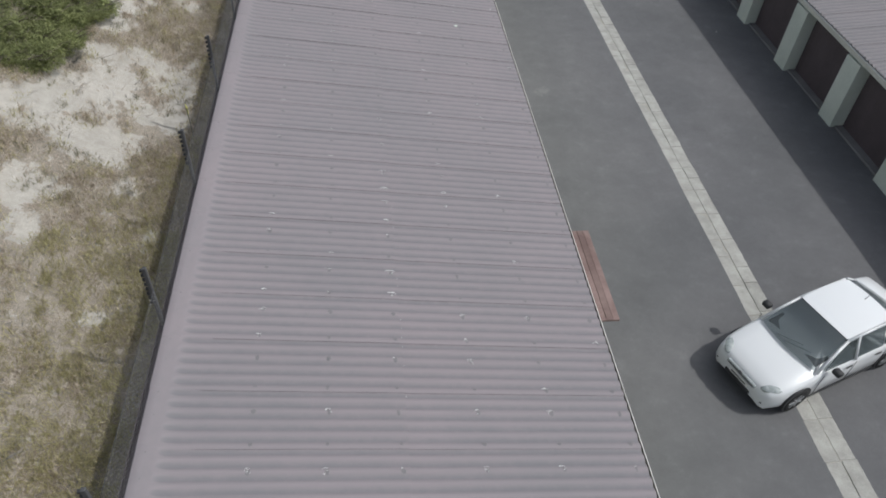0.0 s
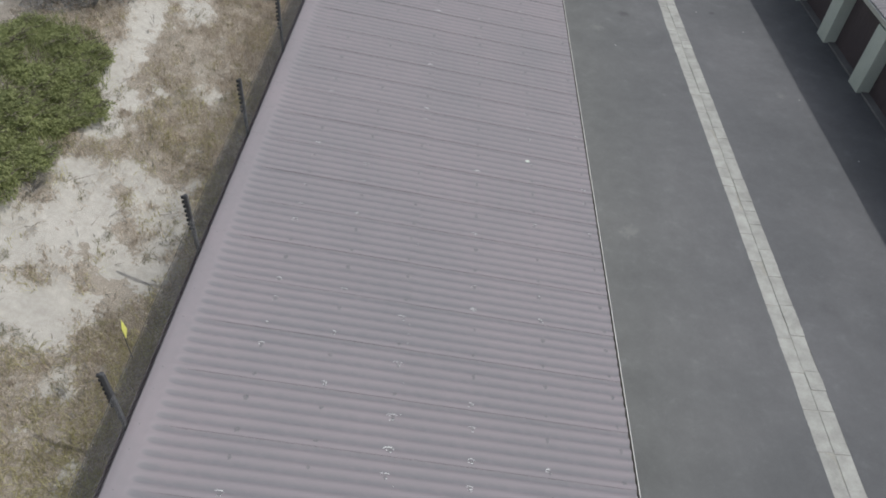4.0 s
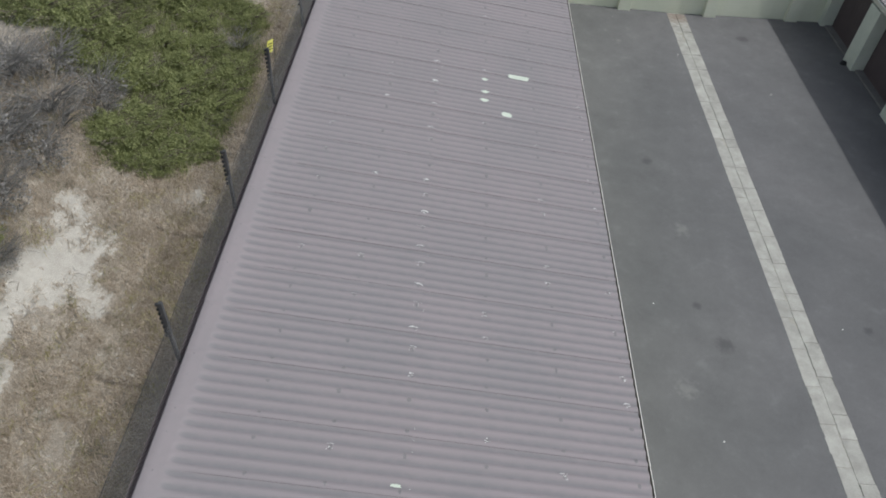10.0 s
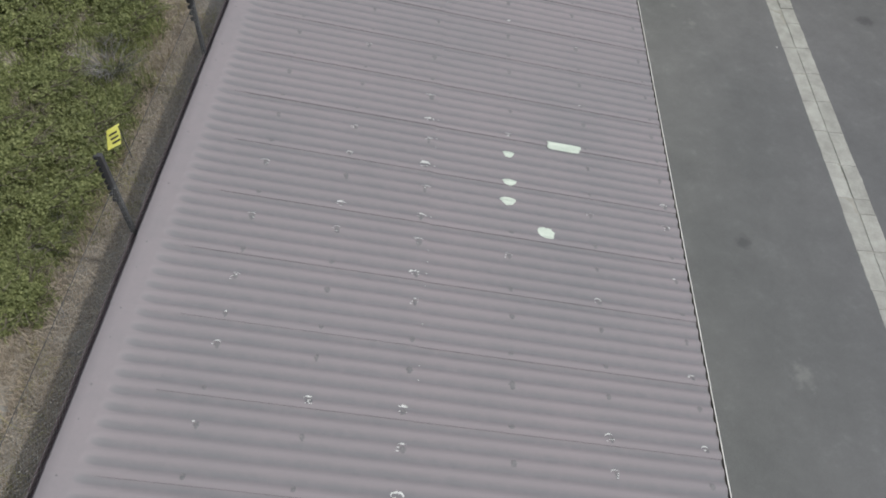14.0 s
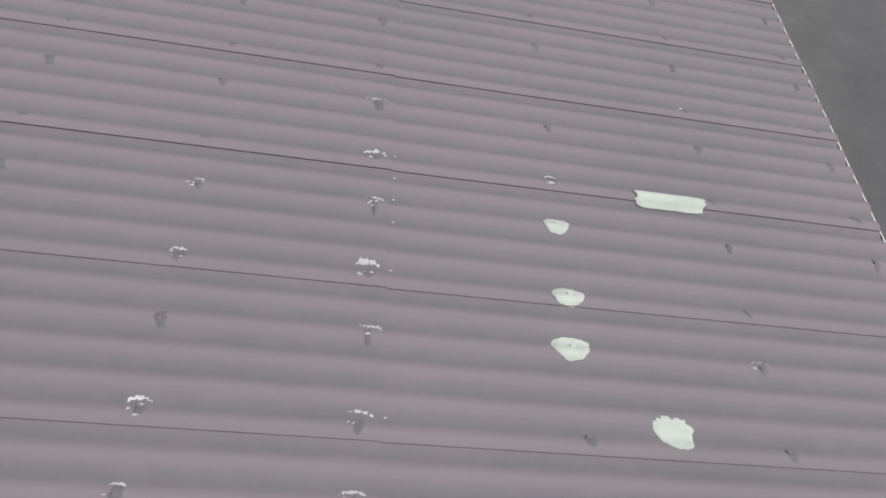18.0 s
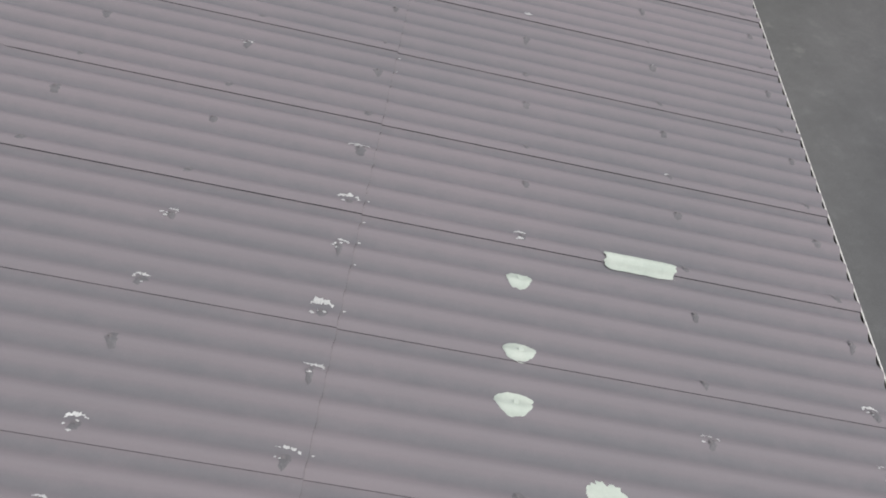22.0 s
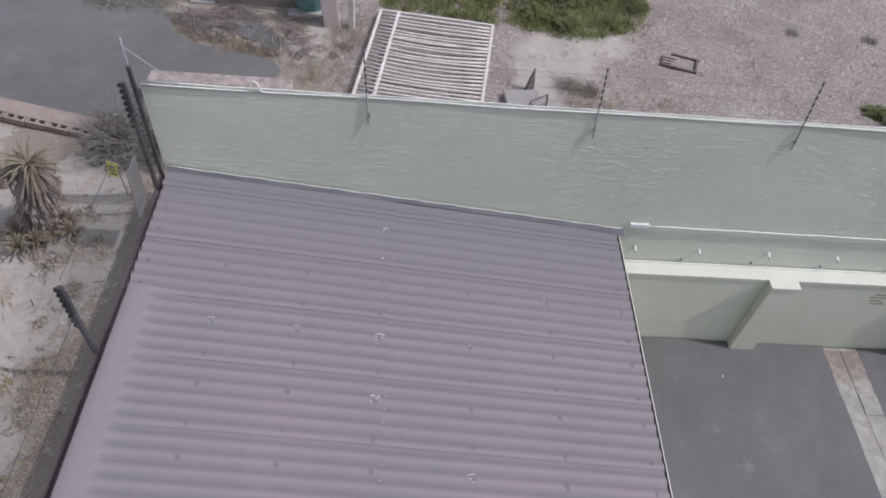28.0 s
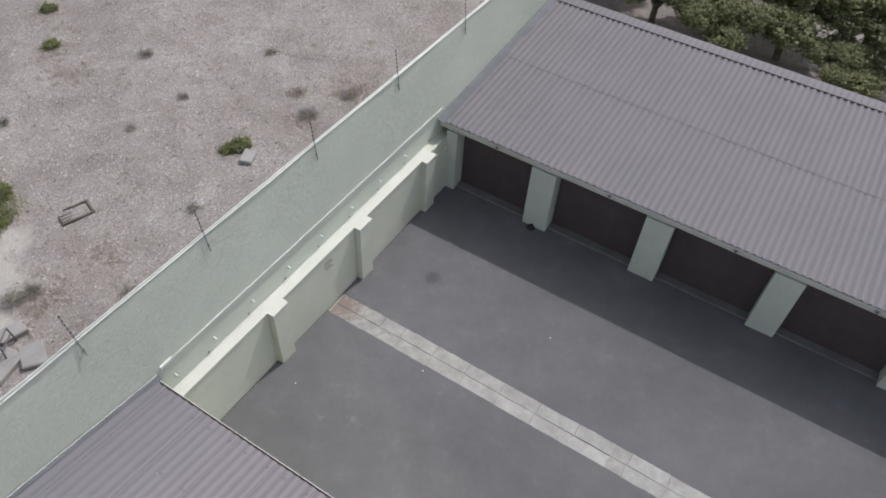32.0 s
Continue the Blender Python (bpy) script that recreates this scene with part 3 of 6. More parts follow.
# asphalt yard: two gently falling halves, one either side of the drain
YARD_Y0 = -62.0
bm = bmesh.new()
for x0, z0, x1, z1 in ((-4.9, 0.1, 0.0, 0.0), (0.635, 0.0, 6.3, 0.1)):
    n = 60
    rows_ = []
    for j in range(n + 1):
        y = YARD_Y0 + (-0.02 - YARD_Y0) * j / n
        rows_.append([bm.verts.new((x0 + (x1 - x0) * i / 8, y, z0 + (z1 - z0) * i / 8 + 0.012 * noise.noise((i, y * 0.6, x0)))) for i in range(9)])
    for a, b in zip(rows_, rows_[1:]):
        for i in range(8):
            bm.faces.new((a[i], a[i + 1], b[i + 1], b[i]))
yard = part("pavement", bm, ASPHALT, None, smooth=True)
tagged(yard, "dark grey asphalt yard with faint oil stains", "pavement", kind="structure")

# ---- end wall ----
end_wall = thing("wall_north", "pale green painted retaining wall with rough upper face", "wall", kind="structure")


def rubble_face(x0, x1, z0, z1, y):
    """The upper wall: a thick block wall whose face bulges in uneven courses."""
    bm_ = bmesh.new()
    nx, nz = int((x1 - x0) / 0.05), int((z1 - z0) / 0.026)
    g = []
    for k in range(nz + 1):
        z = z0 + (z1 - z0) * k / nz
        row = []
        for i in range(nx + 1):
            x = x0 + (x1 - x0) * i / nx
            d = 0.0009 * noise.noise((x * 3.2, z * 17.0, 0.3)) + 0.0009 * noise.noise((x * 6.0, z * 30.0, 5.1)) + 0.0006 * noise.noise((x * 15, z * 36, 2)) + 0.003 * noise.noise((x * 0.5, z * 0.8, 9))
            row.append(bm_.verts.new((x, y - max(-0.02, d), z)))
        g.append(row)
    for a, b in zip(g, g[1:]):
        for i in range(nx):
            bm_.faces.new((a[i], a[i + 1], b[i + 1], b[i]))
    add_box(bm_, x0, x1, y + 0.03, y + 0.075, z0, z1)
    # top closing strip
    add_box(bm_, x0, x1, y - 0.008, y + 0.03, z1 - 0.02, z1 + 0.004)
    # trowelled ridges in rough courses: each swells gently outwards and breaks off in a thin upper ledge
    rr = random.Random(17)
    for _ in range(7500):
        x = rr.uniform(x0 + 0.1, x1 - 0.4)
        z = z0 + 0.1 + 0.07 * rr.randrange(int((z1 - z0 - 0.14) / 0.07)) + rr.gauss(0, 0.017) + 0.02 * math.sin(x * 1.3)
        if x > 8.5 and rr.random() < 0.5:
            continue
        l_, h_ = 0.06 + 0.34 * rr.random() ** 2.0, rr.uniform(0.016, 0.034)
        p_ = h_ * rr.uniform(0.08, 0.17)
        t_ = rr.uniform(-0.03, 0.03) * (l_ + 0.15)
        q = [bm_.verts.new(c) for c in ((x, y + 0.001, z), (x + l_, y + 0.001, z + t_), (x + l_ * 0.72, y - 0.0004 - p_, z + 0.7 * h_ + t_), (x + l_ * 0.3, y - 0.0004 - p_, z + 0.7 * h_), (x + l_ * 0.8, y + 0.001, z + h_ + t_), (x + l_ * 0.2, y + 0.001, z + h_))]
        for f in ((0, 1, 2, 3), (3, 2, 4, 5), (0, 3, 5), (1, 4, 2)):
            bm_.faces.new([q[i] for i in f])
    return bm_


part("upper_wall", rubble_face(-11.36, 15.0, 1.6, TOP_Z, FACE_Y), WALLR, end_wall, "rough rubble face under pale green paint", True)
part("lower_wall", box(-4.86, 6.4, 0.0, FACE_Y + 0.03, -0.3, LEDGE_Z - 0.012, 0.006), WALLS, end_wall, "smooth pale green plaster")
bm = prism([(-4.86, -0.02), (-1.87, -0.02), (-1.87, -0.19), (-1.38, -0.19), (-1.38, -0.02), (1.27, -0.02), (1.27, -0.19), (1.76, -0.19), (1.76, -0.02),
            (4.25, -0.02), (4.25, -0.19), (4.72, -0.19), (4.72, FACE_Y - 0.03), (-4.86, FACE_Y - 0.03)], 0, 1)
for v in bm.verts:     # outline was drawn in plan: stand it up as a slab
    u, w, zz = v.co
    v.co = (u, zz, LEDGE_Z - 0.05 + 0.05 * w)
part("coping", bm, CREAM, end_wall, "cream painted coping ledge")
part("coping_edge", box(-4.86, 4.72, FACE_Y - 0.055, FACE_Y - 0.031, LEDGE_Z, LEDGE_Z + 0.025, 0.004), WHITE, end_wall, "white bead along the ledge")
for px in (-1.87, 1.27, 4.25):
    bm = bmesh.new()
    add_box(bm, px + 0.02, px + 0.47, -0.17, 0.002, -0.2, LEDGE_Z - 0.052, 0.008)
    part("buttress", bm, WALLS, end_wall)
# shallow plinth at each buttress foot and along the wall
part("wall_plinth", box(4.74, 6.2, -0.06, 0.001, -0.2, LEDGE_Z - 0.3, 0.01), WALLS, end_wall)


def rope(name, pts, r, mat, parent, label="", n=6):
    """One unbroken line swept through the points."""
    bm_ = bmesh.new()
    rings = []
    for i, p in enumerate(pts):
        d = Vector(pts[min(i + 1, len(pts) - 1)]) - Vector(pts[max(i - 1, 0)])
        q = d.to_track_quat("Z", "Y")
        rings.append([bm_.verts.new(Vector(p) + q @ Vector((r * math.cos(2 * math.pi * k / n), r * math.sin(2 * math.pi * k / n), 0))) for k in range(n)])
    for a, b in zip(rings, rings[1:]):
        for k in range(n):
            bm_.faces.new((a[k], a[(k + 1) % n], b[(k + 1) % n], b[k]))
    bm_.faces.new(rings[0][::-1])
    bm_.faces.new(rings[-1])
    return part(name, bm_, mat, parent, label, True)


cable = thing("wall_cable", "thin white cable clipped along the green wall", "cable")
pts = [(-4.2 + 0.35 * i, FACE_Y - 0.035, 2.79 - 0.002 * i + 0.004 * math.sin(i * 1.7)) for i in range(29)]
rope("cable", pts, 0.014, ROPE, cable)
part("junction_box", box(-4.42, -4.12, FACE_Y - 0.07, FACE_Y - 0.02, 2.77, 2.85, 0.008), WHITE, cable, "white junction box")
toprope = thing("wall_top_cable", "white cable running along the wall top", "cable")
pts = []
HUMP = 9.9
x = -11.3
while x < 14.5:
    z = TOP_Z + 0.012 + 0.006 * math.sin(x * 2.1)
    z += 0.16 * math.exp(-((x + HUMP) / 0.06) ** 4)
    pts.append((x, FACE_Y - 0.005 + 0.008 * math.sin(x * 1.3), z))
    x += 0.02 if abs(x + HUMP) < 0.32 else 0.12
rope("cable", pts, 0.01, ROPE, toprope)
rope("back_cable", [(-11.3 + 0.5 * i, FACE_Y + 0.06, TOP_Z + 0.006 + 0.006 * math.sin(i * 2.3)) for i in range(52)], 0.01, ROPE, toprope)
for wx in (-4.17, -3.11, -1.95, -0.79, 0.37, 1.53, 2.69, 3.85):
    t = thing("weep_pipe", "short white plastic weep pipe in the wall", "pipe", "weep pipes in the wall", at=(wx, FACE_Y, 2.26))
    part("pipe", tube((0, 0.03, 0), (0.0, -0.09, -0.03), 0.022, 0.022, 10), WHITE, t, smooth=True)
    part("pipe_mouth", tube((0, -0.089, -0.0298), (0, -0.0915, -0.0305), 0.017, 0.017, 10), BLACKP, t)
for i in range(9):
    t = thing("wall_bolt", "dark bolt head above the ledge", "bolt", "bolts above the ledge", at=(-4.52 + 1.19 * i, FACE_Y, 2.0))
    part("head", tube((0, 0.03, 0), (0, -0.03, 0), 0.018, 0.014, 6), BOLT, t)

# stake of an electric fence: bracket, leaning rod and insulators
EP = [-8.45, -5.41, -2.62, 0.52, 3.55, 6.6, 9.6, 12.6]
for i, ex in enumerate(EP):
    t = thing("electric_fence_post", "thin dark leaning rod with insulators on the wall top", "fence post", "electric fence posts on the wall", at=(ex, FACE_Y, 4.5))
    top = Vector((-0.06, 0.02, 1.1))
    part("bracket", box(-0.012, 0.012, -0.03, -0.002, 0.1, 0.16, 0.003), STEEL, t)
    part("rod", tube((0, -0.035, 0.0), top, 0.01, 0.008, 8), PALEPOST, t)
    for k in range(6):
        c = Vector((0, -0.035, 0.0)).lerp(top, 0.5 + 0.095 * k)
        part("insulator", tube(c + Vector((0, 0, -0.028)), c + Vector((0, 0, 0.028)), 0.012, 0.01, 8), STEEL, t)
for k in range(3):
    t = thing("fence_wire", "thin fence wire between the posts on the wall", "wire", "electric fence wires")
    f = 0.5 + 0.2 * k
    pts = [(ex - 0.06 * f, FACE_Y - 0.035 + 0.055 * f, 4.5 + 1.1 * f) for ex in EP]
    rope("wire", pts, 0.0022, PALEPOST, t, n=3)

# stencilled faded sign on the lower wall
sign = thing("wall_sign", "faded brown stencilled lettering on the green wall", "sign", at=(0.24, -0.0, 1.52))
for k, (zz, x0, x1) in enumerate(((0.12, -0.13, 0.1), (0.04, -0.17, 0.15), (-0.05, -0.15, 0.06), (-0.13, -0.1, 0.14))):
    part("lettering_bar", box(x0, x1, -0.004, -0.001, zz - 0.018, zz + 0.018), SIGNP, sign)

# ---- left garage block ----
block = thing("garage_block_west", "long low garage block under a corrugated roof", "garage block", kind="structure")
part("front_wall", box(-4.95, -4.85, YARD_Y0, -38.1, -0.2, 2.45), WALLS, block)
part("front_wall", box(-4.95, -4.85, -35.55, -0.01, -0.2, 2.45), WALLS, block)
part("lintel", box(-4.95, -4.85, -38.1, -35.55, 2.27, 2.45), WALLS, block)
part("back_wall", box(-11.38, -11.24, YARD_Y0, 0.2, -0.2, 3.3), WALLS, block)
part("fascia", box(-4.545, -4.533, YARD_Y0, 0.2, 2.42, 2.59), DARKTRIM, block, "dark fascia board under the eave")
part("drip_edge", box(-4.545, -4.534, YARD_Y0, 0.2, 2.592, 2.599), PALETRIM, block, "thin white drip edge")
part("inner_floor", box(-11.24, -4.9, YARD_Y0, 0.1, -0.1, 0.08), CONC, block)

AMP = 0.019


def sheet_mesh(name, x0, x1, zx, mat, lift0=0.0, yb=SHEET + 0.05, wave=CORR, amp=AMP):
    """One corrugated sheet: crests along x, near edge lifted over the neighbour, with a dark cut edge."""
    seg = 8
    ya = -0.046
    n = int((yb - ya) / wave * seg)
    ys = [ya + (yb - ya) * i / n for i in range(n + 1)]
    def z(x, y):
        return zx(x) + amp * math.cos(2 * math.pi * y / wave) + 0.0095 * (1 - (y - ya) / (SHEET + 0.096)) + lift0
    xs = [x0, (x0 + x1) / 2, x1]
    verts = [(x, y, z(x, y)) for y in ys for x in xs]
    nx = len(xs)
    faces = [(j * nx + i, j * nx + i + 1, (j + 1) * nx + i + 1, (j + 1) * nx + i) for j in range(n) for i in range(nx - 1)]
    me = bpy.data.meshes.new(name)
    ncut = 0
    # cut edges: near side and both ends, on vertices of their own
    b1 = len(verts)
    verts += [(x, ya, z(x, ya)) for x in xs] + [(x, ya, z(x, ya) - 0.0078) for x in xs]
    faces += [(b1 + i + 1, b1 + i, b1 + nx + i, b1 + nx + i + 1) for i in range(nx - 1)]
    ncut += nx - 1
    for xe in (x0, x1):
        b2 = len(verts)
        verts += [(xe, y, z(xe, y)) for y in ys] + [(xe, y, z(xe, y) - 0.008) for y in ys]
        faces += [(b2 + j, b2 + j + 1, b2 + n + 1 + j + 1, b2 + n + 1 + j) for j in range(n)]
        ncut += n
    me.from_pydata(verts, [], faces)
    me.materials.append(mat)
    me.materials.append(EDGE)
    for i, p in enumerate(me.polygons):
        p.use_smooth = i < len(faces) - ncut
        p.material_index = 0 if p.use_smooth else 1
    me.update()
    return me


def left_z(x):
    return RK - RS * x


def right_z(x):
    return 2.44 + 0.085 * (x - 5.4)


# lap lines of the left roof: sheets by number, at the places where they were laid
LAPS = ((-1, -0.10), (0, -1.04), (6, -6.28), (10, -9.845), (15, -14.26), (27, -25.15), (30, -27.895), (40, -37.05), (42, -38.88), (62, -57.3))


def lap_line(k):
    for (k0, y0), (k1, y1) in zip(LAPS, LAPS[1:]):
        if k <= k1:
            return y0 + (y1 - y0) * (k - k0) / (k1 - k0)


SHEETS = []        # near edge and stretch of each sheet
for k in range(0, 60):
    s_ = (lap_line(k - 1) - lap_line(k)) / SHEET
    SHEETS.append((lap_line(k) + 0.046 * s_, s_))
LAST_Y = lap_line(-1) + 0.046
roof_w = thing("roof_west", "mauve-grey corrugated fibre cement roof, worn paint", "roof", kind="structure")
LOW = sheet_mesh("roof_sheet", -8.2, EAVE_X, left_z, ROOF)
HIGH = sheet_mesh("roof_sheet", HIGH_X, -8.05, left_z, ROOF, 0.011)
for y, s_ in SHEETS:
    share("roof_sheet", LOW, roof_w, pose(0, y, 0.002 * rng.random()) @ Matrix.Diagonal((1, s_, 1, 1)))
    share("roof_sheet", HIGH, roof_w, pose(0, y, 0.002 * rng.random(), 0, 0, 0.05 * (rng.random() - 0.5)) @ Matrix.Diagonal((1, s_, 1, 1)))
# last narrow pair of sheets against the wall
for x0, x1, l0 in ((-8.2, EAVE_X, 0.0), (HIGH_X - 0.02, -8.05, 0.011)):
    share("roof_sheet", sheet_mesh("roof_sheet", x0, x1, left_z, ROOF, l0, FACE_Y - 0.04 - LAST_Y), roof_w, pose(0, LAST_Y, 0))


def cap_mesh(length, scallop=True):
    """Capping along the high edge: a flat outer strip, turned down outside, its skirt fitted over the corrugation."""
    ny = int(length / CORR * 8)
    cols = [(-11.425, -0.2, 0.0), (-11.425, 0.012, 0.0), (-11.405, 0.024, 0.0), (-11.3, 0.026, 0.0), (-11.17, 0.022, 0.0), (-11.14, 0.021, 0.12), (-11.1, 0.018, 0.5), (-11.06, 0.014, 0.8), (-11.01, 0.008, 0.95), (-10.92, 0.004, 1.0), (-10.82, 0.0018, 1.0), (-10.7, -0.004, 1.0)]
    verts = []
    for j in range(ny + 1):
        y = length * j / ny
        lift = 0.011 + 0.0095 * (1 - (((y + 0.046) % SHEET) / (SHEET + 0.096)))
        for x, dz, a in cols:
            verts.append((x + 0.0085 * y, y, left_z(x + 0.0085 * y) + dz + lift + AMP * (1 - a) * 0.8 + a * AMP * math.cos(2 * math.pi * y / CORR)))
    nc = len(cols)
    faces = [(j * nc + i, j * nc + i + 1, (j + 1) * nc + i + 1, (j + 1) * nc + i) for j in range(ny) for i in range(nc - 1)]
    return raw_mesh("capping", verts, faces, ROOFCAP, True)


CAPLEN = CORR * 15
cap_me = cap_mesh(CAPLEN + 0.04)
for k in range(18):
    y_, s_ = SHEETS[4 + 3 * k][0], (lap_line(1 + 3 * k) - lap_line(4 + 3 * k)) / CAPLEN
    dx_ = 0.125 + 0.0085 * (y_ + 5)
    share("capping", cap_me, roof_w, pose(dx_ + 0.008 * rng.random(), y_, 0.0012 * (k % 2) - RS * dx_) @ Matrix.Diagonal((1, s_, 1, 1)))
# dark brown strip, channel-shaped in section, hung below the high edge
for k in range(16):
    bm = bmesh.new()
    y0, y1 = 0.2 - 3.6 * (k + 1), 0.205 - 3.6 * k
    prof_ = ((0.06, -0.05), (0.06, -0.17), (-0.115, -0.17), (-0.125, -0.16), (-0.13, -0.1), (-0.118, -0.095), (-0.115, -0.15), (0.05, -0.155))
    ends_ = []
    for y in (y0, y1):
        xo = -11.3 + 0.0085 * (min(y, -5) + 5)
        ends_.append([bm.verts.new((xo + a, y, left_z(-11.4) + c)) for a, c in prof_])
    for i in range(len(prof_)):
        bm.faces.new((ends_[0][i], ends_[0][(i + 1) % len(prof_)], ends_[1][(i + 1) % len(prof_)], ends_[1][i]))
    part("edge_strip", bm, DARKTRIM, block, "dark brown strip under the high roof edge")
# dark flashing where the roof meets the end wall
bm = bmesh.new()
g = []
for i in range(41):
    x = -11.3 + (EAVE_X + 0.1 + 11.3) * i / 40
    w = 0.005 * noise.noise((x * 2, 0, 0))
    g.append([bm.verts.new((x, yy, left_z(x) + dz + w)) for yy, dz in ((0.17 + w - 0.07 * (i / 40) ** 6, 0.028), (0.2 - 0.03 * (i / 40) ** 6, 0.034), (FACE_Y - 0.045, 0.04), (FACE_Y - 0.03, 0.052))])
for a, b in zip(g, g[1:]):
    for i in range(3):
        bm.faces.new((a[i], b[i], b[i + 1], a[i + 1]))
part("wall_flashing", bm, LEAD, roof_w, "blue-grey sheet flashing against the wall", True)
rope("sealant_line", [(-11.3 + 0.17 * i, FACE_Y - 0.035, left_z(-11.3 + 0.17 * i) + 0.055 + 0.006 * math.sin(i * 1.9)) for i in range(41)], 0.008, ROPE, roof_w, "white sealant line")

# open tilt-up door of one garage, seen below the eave
td = thing("garage_door", "open tilt-up garage door of red-brown boards", "garage door", "open garage doors", at=(-4.05, -36.8, 2.27))
for k in range(7):
    part("board", box(-0.86 + 0.123 * k, -0.74 + 0.123 * k, -1.17, 1.17, -0.025, 0.02 + 0.004 * (k % 2), 0.005), WOOD, td)
for yy in (-1.05, 1.05):
    part("batten", box(-0.86, 0.0, yy - 0.05, yy + 0.05, -0.055, -0.021, 0.005), WOOD, td)

# ---- drain ----
drain = thing("drain", "open channel of paired pale concrete slabs", "drain", kind="structure")
part("drain_bed", box(-0.02, 0.66, YARD_Y0, -0.03, -0.2, -0.012), JOINT, drain)
slabs = []
for v in range(8):
    bm = bmesh.new()
    top, rim, foot = [], [], []
    outline_ = [(0.331 * k / 4, 0.0) for k in range(4)] + [(0.331, 0.9 * k / 14) for k in range(14)] + [(0.331 * (4 - k) / 4, 0.9) for k in range(4)] + [(0.0, 0.9 * (14 - k) / 14) for k in range(14)]
    for x, y in outline_:
        ex = 0.013 * noise.noise((x * 20, y * 16, v * 3.1)) + 0.012 * noise.noise((x * 50, y * 45, v * 5.3))
        ey = 0.018 * noise.noise((x * 22, y * 9, v * 7.7 + 3))
        px, py = x + ex, y + ey
        cx, cy = 0.1655, 0.45
        zz = 0.005 * noise.noise((px * 9 + v, py * 5, v))
        ix, iy = px + (0.012 if px < cx else -0.012), py + (0.012 if py < cy else -0.012)
        top.append(bm.verts.new((ix, iy, zz)))
        rim.append(bm.verts.new((px, py, zz - 0.011 - 0.006 * abs(noise.noise((x * 40, y * 40, v))))))
        foot.append(bm.verts.new((px, py, -0.06)))
    n_ = len(top)
    bm.faces.new(top)
    for k in range(n_):
        m1 = (k + 1) % n_
        bm.faces.new((rim[k], rim[m1], top[m1], top[k]))
        bm.faces.new((foot[k], foot[m1], rim[m1], rim[k]))
    slabs.append(mesh_of("slab", bm, SLAB))
for side in (0, 1):
    y, i = -0.08, 0
    while y > -56:
        ln = 0.88 + 0.1 * rng.random() if rng.random() < 0.8 else rng.uniform(0.35, 0.6)
        m = pose(-0.022 + 0.331 * side + 0.012 * (rng.random() - 0.5), y - ln, 0.006 + 0.012 * rng.random() - 0.012, 0.6 * (rng.random() - 0.5), (1.4 if side == 0 else -1.4) + 0.6 * (rng.random() - 0.5), 0.7 * (rng.random() - 0.5))
        ob = share("slab", slabs[(i * 5 + side * 3 + rng.randrange(3)) % 8], drain, m @ Matrix.Diagonal((1, (ln - 0.007) / 0.9, 1, 1)))
        y -= ln
        i += 1

# ---- right garage block ----
blk = thing("garage_block_east", "garage block with pale pillars and maroon doors", "garage block", kind="structure")
PIT, P0, PW = 3.224, -3.37, 0.72
part("back_wall", box(12.3, 12.44, -60, 0.2, -0.2, 2.9), WALLS, blk)
part("inner_floor", box(6.2, 12.3, -60, 0.1, -0.1, 0.1), CONC, blk)
part("beam", box(5.6, 6.0, -60, 0.18, 2.14, 2.36, 0.01), PILLAR, blk, "pale beam over the doors")
part("fascia", box(5.51, 5.55, -60, 0.2, 2.22, 2.4, 0.006), FASCIA, blk, "cream painted fascia")
part("gutter_edge", box(5.48, 5.509, -60, 0.2, 2.365, 2.4, 0.006), WHITE, blk)
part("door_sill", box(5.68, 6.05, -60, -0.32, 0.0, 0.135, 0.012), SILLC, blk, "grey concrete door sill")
part("end_pier", box(5.53, 6.1, -0.34, 0.0, -0.1, 2.14, 0.008), PILLAR, blk)
for k in range(17):
    y1 = P0 - PIT * k
    part("pillar", box(5.53, 6.02, y1, y1 + PW, -0.1, 2.14, 0.012), PILLAR, blk)
boards = []
bm = bmesh.new()
add_box(bm, 0, 0.035, 0, 0.2485, 0.14, 2.14, 0.002)
board_me = mesh_of("board", bm, DOOR)
for k in range(11):
    y_hi = -0.36 if k == 0 else P0 - PIT * (k - 1) - 0.02
    y_lo = P0 - PIT * k + PW + 0.02
    d = thing("garage_door", "closed maroon boarded garage door between pale pillars", "garage door", "closed garage doors", at=(5.93, y_lo, 0))
    nb = int(round((y_hi - y_lo) / 0.25))
    for i in range(nb):
        share("board", board_me, d, pose(0, (y_hi - y_lo) * i / nb, 0) @ Matrix.Diagonal((1, (y_hi - y_lo) / nb / 0.25, 1, 1)))
roof_e = thing("roof_east", "grey corrugated fibre cement roof of the opposite garages", "roof", kind="structure")
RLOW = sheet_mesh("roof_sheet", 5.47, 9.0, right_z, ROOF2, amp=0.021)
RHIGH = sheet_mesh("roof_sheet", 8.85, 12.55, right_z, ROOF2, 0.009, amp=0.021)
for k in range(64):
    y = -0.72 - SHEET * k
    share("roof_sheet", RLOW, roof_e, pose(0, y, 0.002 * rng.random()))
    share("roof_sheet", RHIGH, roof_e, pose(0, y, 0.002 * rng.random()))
for k in range(15):
    bm = prism([(12.2, right_z(12.2) + 0.04), (12.2, right_z(12.2) + 0.052), (12.4, right_z(12.4) + 0.06), (12.62, right_z(12.62) + 0.045), (12.63, right_z(12.6) - 0.1), (12.6, right_z(12.6) - 0.1), (12.6, right_z(12.6) + 0.03)], 0.2 - 4.0 * (k + 1), 0.22 - 4.0 * k)
    part("back_capping", bm, ROOF2, roof_e)
bm = bmesh.new()
g = []
